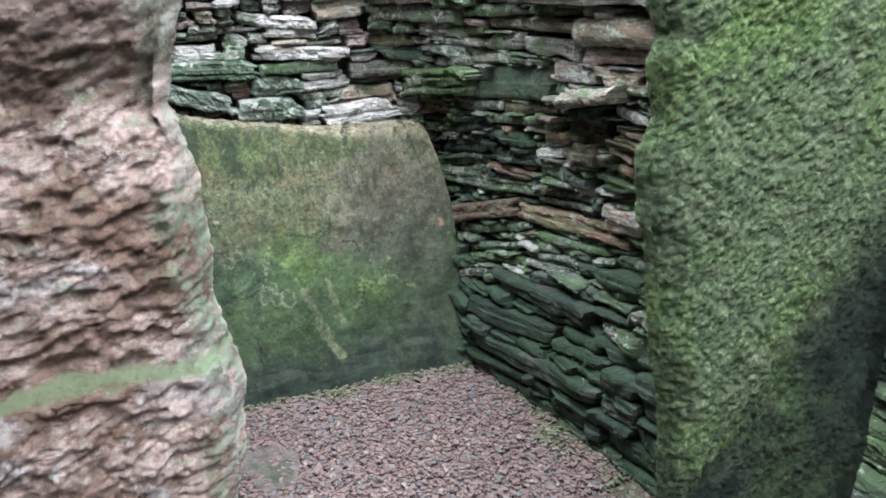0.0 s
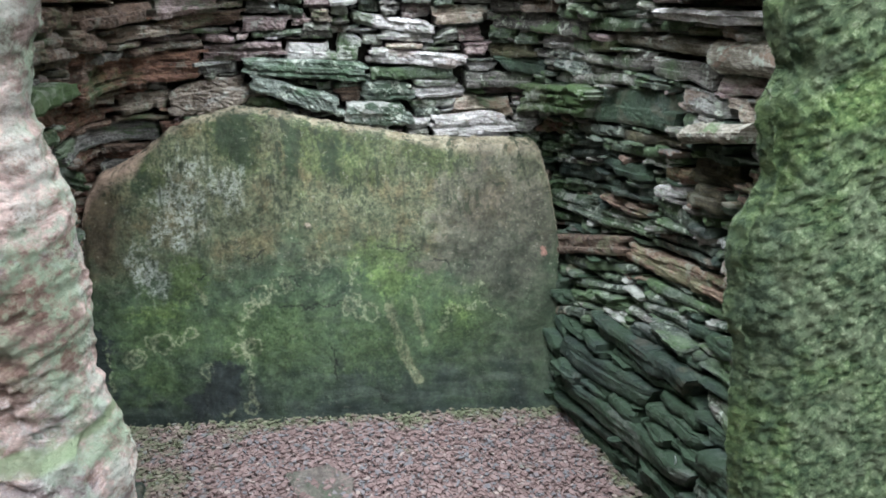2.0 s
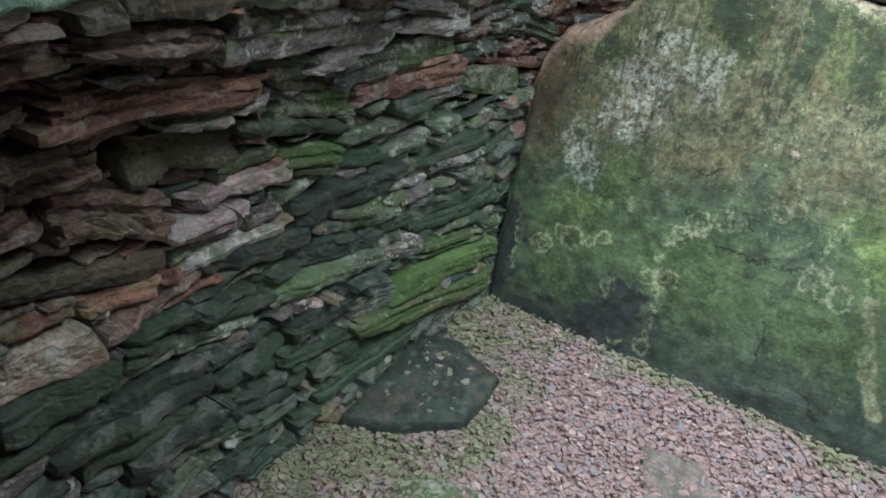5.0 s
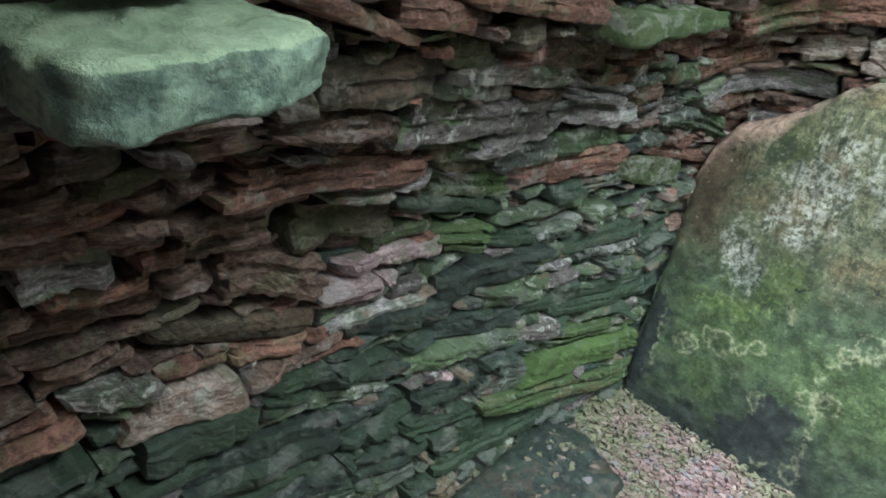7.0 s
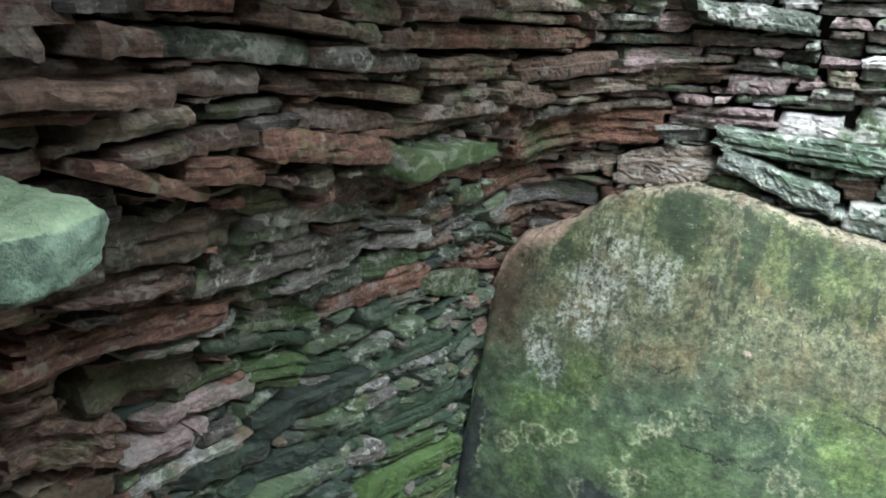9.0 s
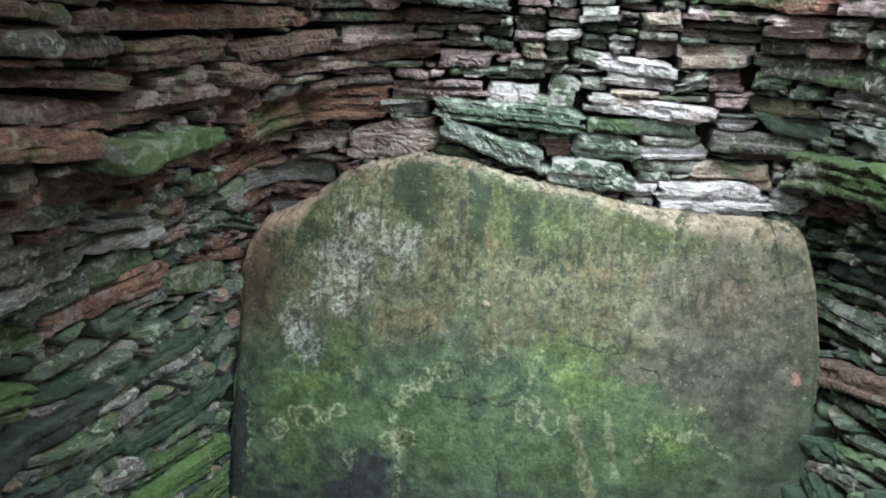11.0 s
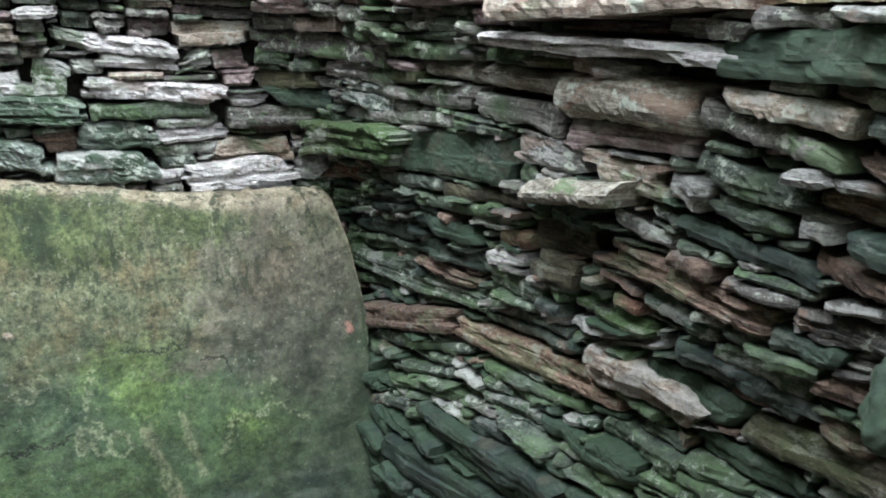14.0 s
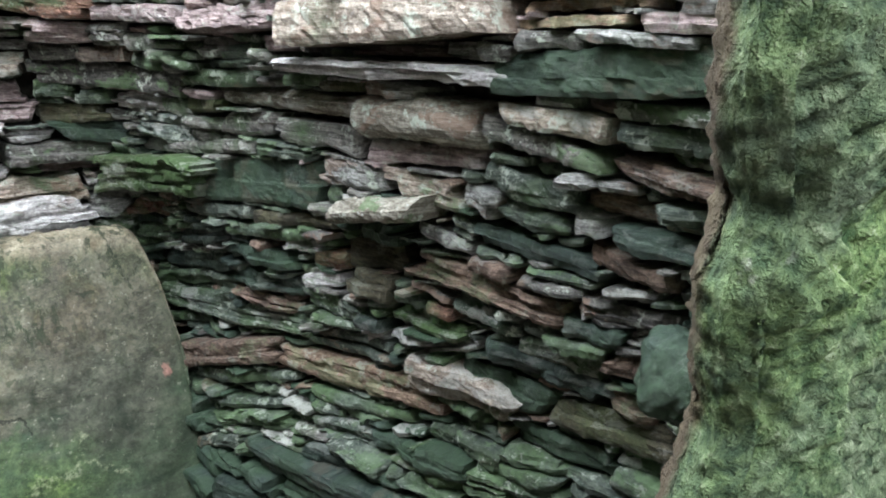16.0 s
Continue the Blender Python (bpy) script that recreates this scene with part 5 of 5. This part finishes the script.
def stone_shape(s, z, length, h, rise, out, seed, worn=False, plain=False):
    """Vertices and faces of one split stone bedded in the wall: a pile of broken laminae."""
    rng = np.random.default_rng(seed)
    nc = max(6, min(44, int(length / 0.009) + 2))
    leaves = max(1, min(7, int(round(h / (0.011 if rng.random() < 0.4 else 0.022 if h < 0.065 else 0.042) + rng.normal(0, 0.3)))))
    if plain:
        leaves = min(leaves, 2)
    cuts = np.cumsum(np.r_[0, rng.uniform(0.5, 1.5, leaves)])
    cuts = cuts / cuts[-1] * 2 - 1
    rows_b, leaf = [], []
    for k in range(leaves):
        lo, hi = cuts[k], cuts[k + 1]
        g = (hi - lo) * 0.05
        inner = max(2, min(7, int((hi - lo) * h / 2 / 0.0075) + 1))
        rows_b += list(np.linspace(lo + g, hi - g, inner))
        leaf += [k] * inner
    rows_b[0], rows_b[-1] = -1.0, 1.0
    b, leaf = np.array(rows_b), np.array(leaf)
    rows = len(b)
    a = np.linspace(-1, 1, nc)
    a[1:-1] += rng.uniform(-0.3, 0.3, nc - 2) * 2 / nc
    corners = max(3, min(7, int(length / 0.05) + 2))
    wedge = rng.normal(0, 0.10)
    chip_w, chip_e = rng.choice([0.0, 0.15, 0.35, 0.6], p=[0.62, 0.28, 0.08, 0.02]), rng.choice([0.0, 0.15, 0.35, 0.6], p=[0.62, 0.28, 0.08, 0.02])
    cut_w, cut_e = rng.uniform(0.15, 0.5), rng.uniform(0.15, 0.5)
    top_end = 1 - chip_w * np.clip((-a - 1 + cut_w) / cut_w, 0, 1) - chip_e * np.clip((a - 1 + cut_e) / cut_e, 0, 1)
    low_end = 1 - 0.6 * chip_e * np.clip((-a - 1 + cut_e) / cut_e, 0, 1) - 0.6 * chip_w * np.clip((a - 1 + cut_w) / cut_w, 0, 1)
    up = h / 2 * top_end * (1 + wedge * a + ragged(rng, nc, corners, 0.10)) + rng.normal(0, 0.0008, nc)
    down = h / 2 * low_end * (1 + ragged(rng, nc, corners, 0.10)) + rng.normal(0, 0.0008, nc)
    A, B = np.meshgrid(a, b, indexing="ij")
    back_w, back_e = rng.normal(0, min(0.012, length * 0.05), leaves), rng.normal(0, min(0.012, length * 0.05), leaves)
    slant_w, slant_e = rng.normal(0, 0.25), rng.normal(0, 0.25)
    S = A * length / 2
    S = S + np.where(A < 0, -back_w[leaf][None, :], back_e[leaf][None, :]) * np.abs(A) ** 2
    S = S + np.where(A < 0, slant_w, slant_e) * np.abs(A) * B * h * 0.5
    Z = np.where(B > 0, B * up[:, None], B * down[:, None]) + rise * A / 2 + rng.normal(0, 0.0007, A.shape)
    stand = rng.normal(0, 0.0055, leaves) + rng.normal(0, 0.003) * np.linspace(-1, 1, leaves)
    D = np.zeros_like(A) + out + stand[leaf][None, :] + rng.normal(0, 0.008) * A
    for k in range(leaves):
        D[:, leaf == k] += ragged(rng, nc, corners + 1, 0.0045)[:, None]
    D += ragged(rng, nc, corners, 0.005)[:, None] + rng.normal(0, 0.0011 if plain else 0.0017, A.shape)
    D -= 0.011 * np.clip((np.abs(A) - 0.86) / 0.14, 0, 1) ** 2 * rng.uniform(0.3, 1.2)
    D -= (0.004 + 0.003 * rng.random(nc))[:, None] * (np.abs(B) > 0.99)
    if worn:
        D -= 0.02 * np.abs(B) ** 2
    high = np.maximum(z + Z, -0.03)
    # faces stand nearly plumb: each course is set out from the one below
    bed = z + rise * A / 2
    pts = wall_point(s + S, bed, 0.0)
    base = wall_point(s + S, bed, 1.0) - pts
    pts[..., 2] = high
    front = (pts + base * D[..., None]).reshape(-1, 3)
    rim = [(i, 0) for i in range(nc)] + [(nc - 1, j) for j in range(1, rows)] + [(i, rows - 1) for i in range(nc - 2, -1, -1)] + [(0, j) for j in range(rows - 2, 0, -1)]
    rear = np.array([pts[i, j] - base[i, j] * 0.10 for i, j in rim])
    n = len(front)
    faces = grid_faces(nc, rows, flip=True)
    m = len(rim)
    for k in range(m):
        i, j = rim[k]
        i2, j2 = rim[(k + 1) % m]
        faces.append((i * rows + j, n + k, n + (k + 1) % m, i2 * rows + j2))
    faces.append(tuple(range(n, n + m)))
    return np.vstack([front, rear]), faces


def hidden(s, z):
    """Behind the back slab, where no stone shows."""
    x, y, _ = wall_point(s, z)
    return z < crest(x) - 0.05 and y > slab_y(z, x) + 0.13


def dip(s, c):
    """How far a course numbered c at the back corner has risen at the run s: the west courses dip towards the back."""
    return max(0.0, -s - 0.95) * float(np.interp(c, [0.1, 0.5, 0.9, 1.25], [-0.15, -0.12, 0.0, 0.03]))


def course(s, z):
    c = z
    for _ in range(14):
        c = z - dip(s, c)
    return c


C_MIN = -0.30
laid = []
CELL = 0.01
S_MIN, S_MAX, Z_MAX = -2.75, 3.3, 2.0
full = np.zeros((int((S_MAX - S_MIN) / CELL), int((Z_MAX - C_MIN) / CELL)), bool)
for i in range(full.shape[0]):
    s = S_MIN + (i + 0.5) * CELL
    for j in range(full.shape[1]):
        c = C_MIN + (j + 0.5) * CELL
        z = c + dip(s, c)
        if z < 0 or z > 1.75 or (c < 1.04 and hidden(s, z)):
            full[i, j] = True


def mark(s, z, length, h, rise):
    for q in np.arange(s - length / 2, s + length / 2, CELL * 0.9):
        zc = z + rise * (q - s) / length
        i = int((q - S_MIN) / CELL)
        if 0 <= i < full.shape[0]:
            lo, hi = course(q, zc - h / 2) - C_MIN, course(q, zc + h / 2) - C_MIN
            full[i, max(0, round(lo / CELL)):max(0, round(hi / CELL))] = True


def is_free(s, z, h):
    i = int((s - S_MIN) / CELL)
    if not 0 <= i < full.shape[0]:
        return False
    lo, hi = course(s, z - h / 2) - C_MIN, course(s, z + h / 2) - C_MIN
    return full[i, max(0, round(lo / CELL)):max(1, round(hi / CELL))].mean() < 0.2


placed = [row for rows in SIDES.values() for row in rows] + [("white", 2.745, 0.85, 0.17, 0.11, 0.0, 0.04)]
for kind, s, z, length, h, rise, out in placed:
    mark(s, z, length, h, rise)
for kind, s, z, length, h, rise, out in placed:
    west, east, slope = s - length / 2, s + length / 2, rise / length
    for _ in range(2):
        if is_free(west - 0.6 * CELL, z + slope * (west - s), h):
            west -= CELL
        if is_free(east + 0.6 * CELL, z + slope * (east - s), h):
            east += CELL
    z, s, length = z + slope * ((west + east) / 2 - s), (west + east) / 2, east - west
    mark(s, z, length, h, slope * length)
    laid.append((kind, s, z, length - 0.009, h - 0.0045, slope * length, out, True))


def kind_at(s, z, r):
    """What kind of slate lies where: green and dark low down, brown in the west, pale above the slab."""
    def pick(*pairs):
        total = 0.0
        for name, w in pairs:
            total += w
            if r < total:
                return name
        return pairs[-1][0]
    if s < -0.95:
        deep = -s - 1.4
        if z < 0.55:
            return pick(("dgreen", 0.70), ("green", 0.22), ("grey", 0.08))
        if z < 0.85:
            return pick(("green", 0.58), ("dgreen", 0.25), ("grey", 0.14), ("rust", 0.03)) if deep < 0.5 else pick(("brown", 0.45), ("rust", 0.25), ("dgreen", 0.15), ("grey", 0.15))
        if z < 1.05:
            return pick(("grey", 0.34), ("green", 0.40), ("brown", 0.2), ("rust", 0.06)) if deep < 0.4 else pick(("brown", 0.65), ("rust", 0.2), ("grey", 0.15))
        return pick(("brown", 0.48), ("olive", 0.24), ("rust", 0.2), ("grey", 0.08))
    if s < 0.75:
        if s < -0.45:
            return pick(("brown", 0.5), ("rust", 0.25), ("grey", 0.2), ("paleb", 0.05))
        return pick(("grey", 0.34), ("pale", 0.24), ("pink", 0.14), ("white", 0.08), ("green", 0.12), ("paleb", 0.08))
    if z < 0.38:
        return pick(("dgreen", 0.85), ("green", 0.15))
    if z < 0.75:
        return pick(("green", 0.56), ("dgreen", 0.26), ("brown", 0.06), ("grey", 0.12))
    if z < 1.15:
        return pick(("green", 0.5), ("grey", 0.26), ("brown", 0.09), ("dgreen", 0.15))
    return pick(("grey", 0.4), ("pink", 0.15), ("green", 0.2), ("pale", 0.15), ("brown", 0.1))


lay = np.random.default_rng(21)
for j in range(full.shape[1]):
    i = 0
    while i < full.shape[0]:
        if full[i, j]:
            i += 1
            continue
        s = S_MIN + i * CELL
        z = C_MIN + j * CELL
        low = (s > 0.75 and z < 0.4)
        want_l = int(lay.uniform(6, 22) if not low else lay.uniform(14, 34))
        want_h = int(lay.choice([2, 3, 3, 4, 4, 5] if not low else [4, 5, 6, 7]))
        if s > 0.75 and 0.4 < z < 1.15:
            want_l, want_h = int(lay.uniform(5, 18)), int(lay.choice([2, 2, 3, 3, 4]))
        if s < -1.3 and z < 0.42:
            want_l, want_h = int(lay.uniform(20, 40)), int(lay.choice([3, 4, 5]))
        elif s < -0.95 and z < 0.8:
            want_l, want_h = int(lay.uniform(10, 34)), int(lay.choice([2, 3, 3, 4]))
        if z > 1.5:
            want_l, want_h = want_l + 8, want_h + 2
        run = 0
        while run < want_l and i + run < full.shape[0] and not full[i + run, j]:
            run += 1
        left = 0
        while left < 6 and i + run + left < full.shape[0] and not full[i + run + left, j]:
            left += 1
        if left < 4:
            run += left
        tall = 0
        while tall < want_h and j + tall < full.shape[1] and full[i:i + run, j + tall].mean() < 0.12:
            tall += 1
        spare = 0
        while spare < 2 and j + tall + spare < full.shape[1] and full[i:i + run, j + tall + spare].mean() < 0.12:
            spare += 1
        if spare < 2:
            tall += spare
        tall = max(tall, 1)
        if run < 7:
            tall = max(1, min(tall, run // 2))
        full[i:i + run, j:j + tall] = True
        if run >= 3 and not (tall == 1 and run > 6 and lay.random() < 0.5):
            length, h = run * CELL, tall * CELL
            sm, cm = s + length / 2, z + h / 2
            zm = cm + dip(sm, cm)
            fall = dip(sm + length / 2, cm) - dip(sm - length / 2, cm)
            out = float(np.clip(lay.normal(0.012, 0.015), -0.02, 0.05))
            laid.append((kind_at(sm, zm, lay.random()), sm, zm, length - 0.007, h - 0.0045, fall + float(lay.normal(0, 0.004)), out, False))
        i += run

LABELS = {"moss": "stone felted with bright green moss", "lime": "stone coated in bright green algae", "white": "whitened pale stone", "knob": "knobbly lichen-crusted stone",
          "beam": "long slanting lichened stone", "rust": "", "tan": "thin tan laminated stone"}
counts = {"west": 0, "north": 0, "east": 0}
rest = {}
order = sorted(range(len(laid)), key=lambda q: (not laid[q][7], laid[q][2] > 1.55, abs(laid[q][2] - 0.85)))
for q in order:
    kind, s, z, length, h, rise, out, key = laid[q]
    verts, faces = stone_shape(s, z, length, h, rise, out, 1000 + q, kind == "knob", kind in ("dgreen", "lime", "olive"))
    side = side_of(s)
    if counts[side] < 300 and s < 2.75:
        counts[side] += 1
        c = verts.mean(0)
        ob = mesh_object("stone", verts - c, faces, MATS[kind], walls[side], False)
        ob.location = c
        if LABELS.get(kind):
            ob["label"] = LABELS[kind]
    else:
        v, f = rest.setdefault((side, kind), ([], []))
        k = len(v)
        v.extend(verts.tolist())
        f.extend(tuple(k + i for i in face) for face in faces)
for (side, kind), (v, f) in rest.items():
    ob = mesh_object("far_stones", v, f, MATS[kind], walls[side], False)
    tagged(ob, kind="stuff")
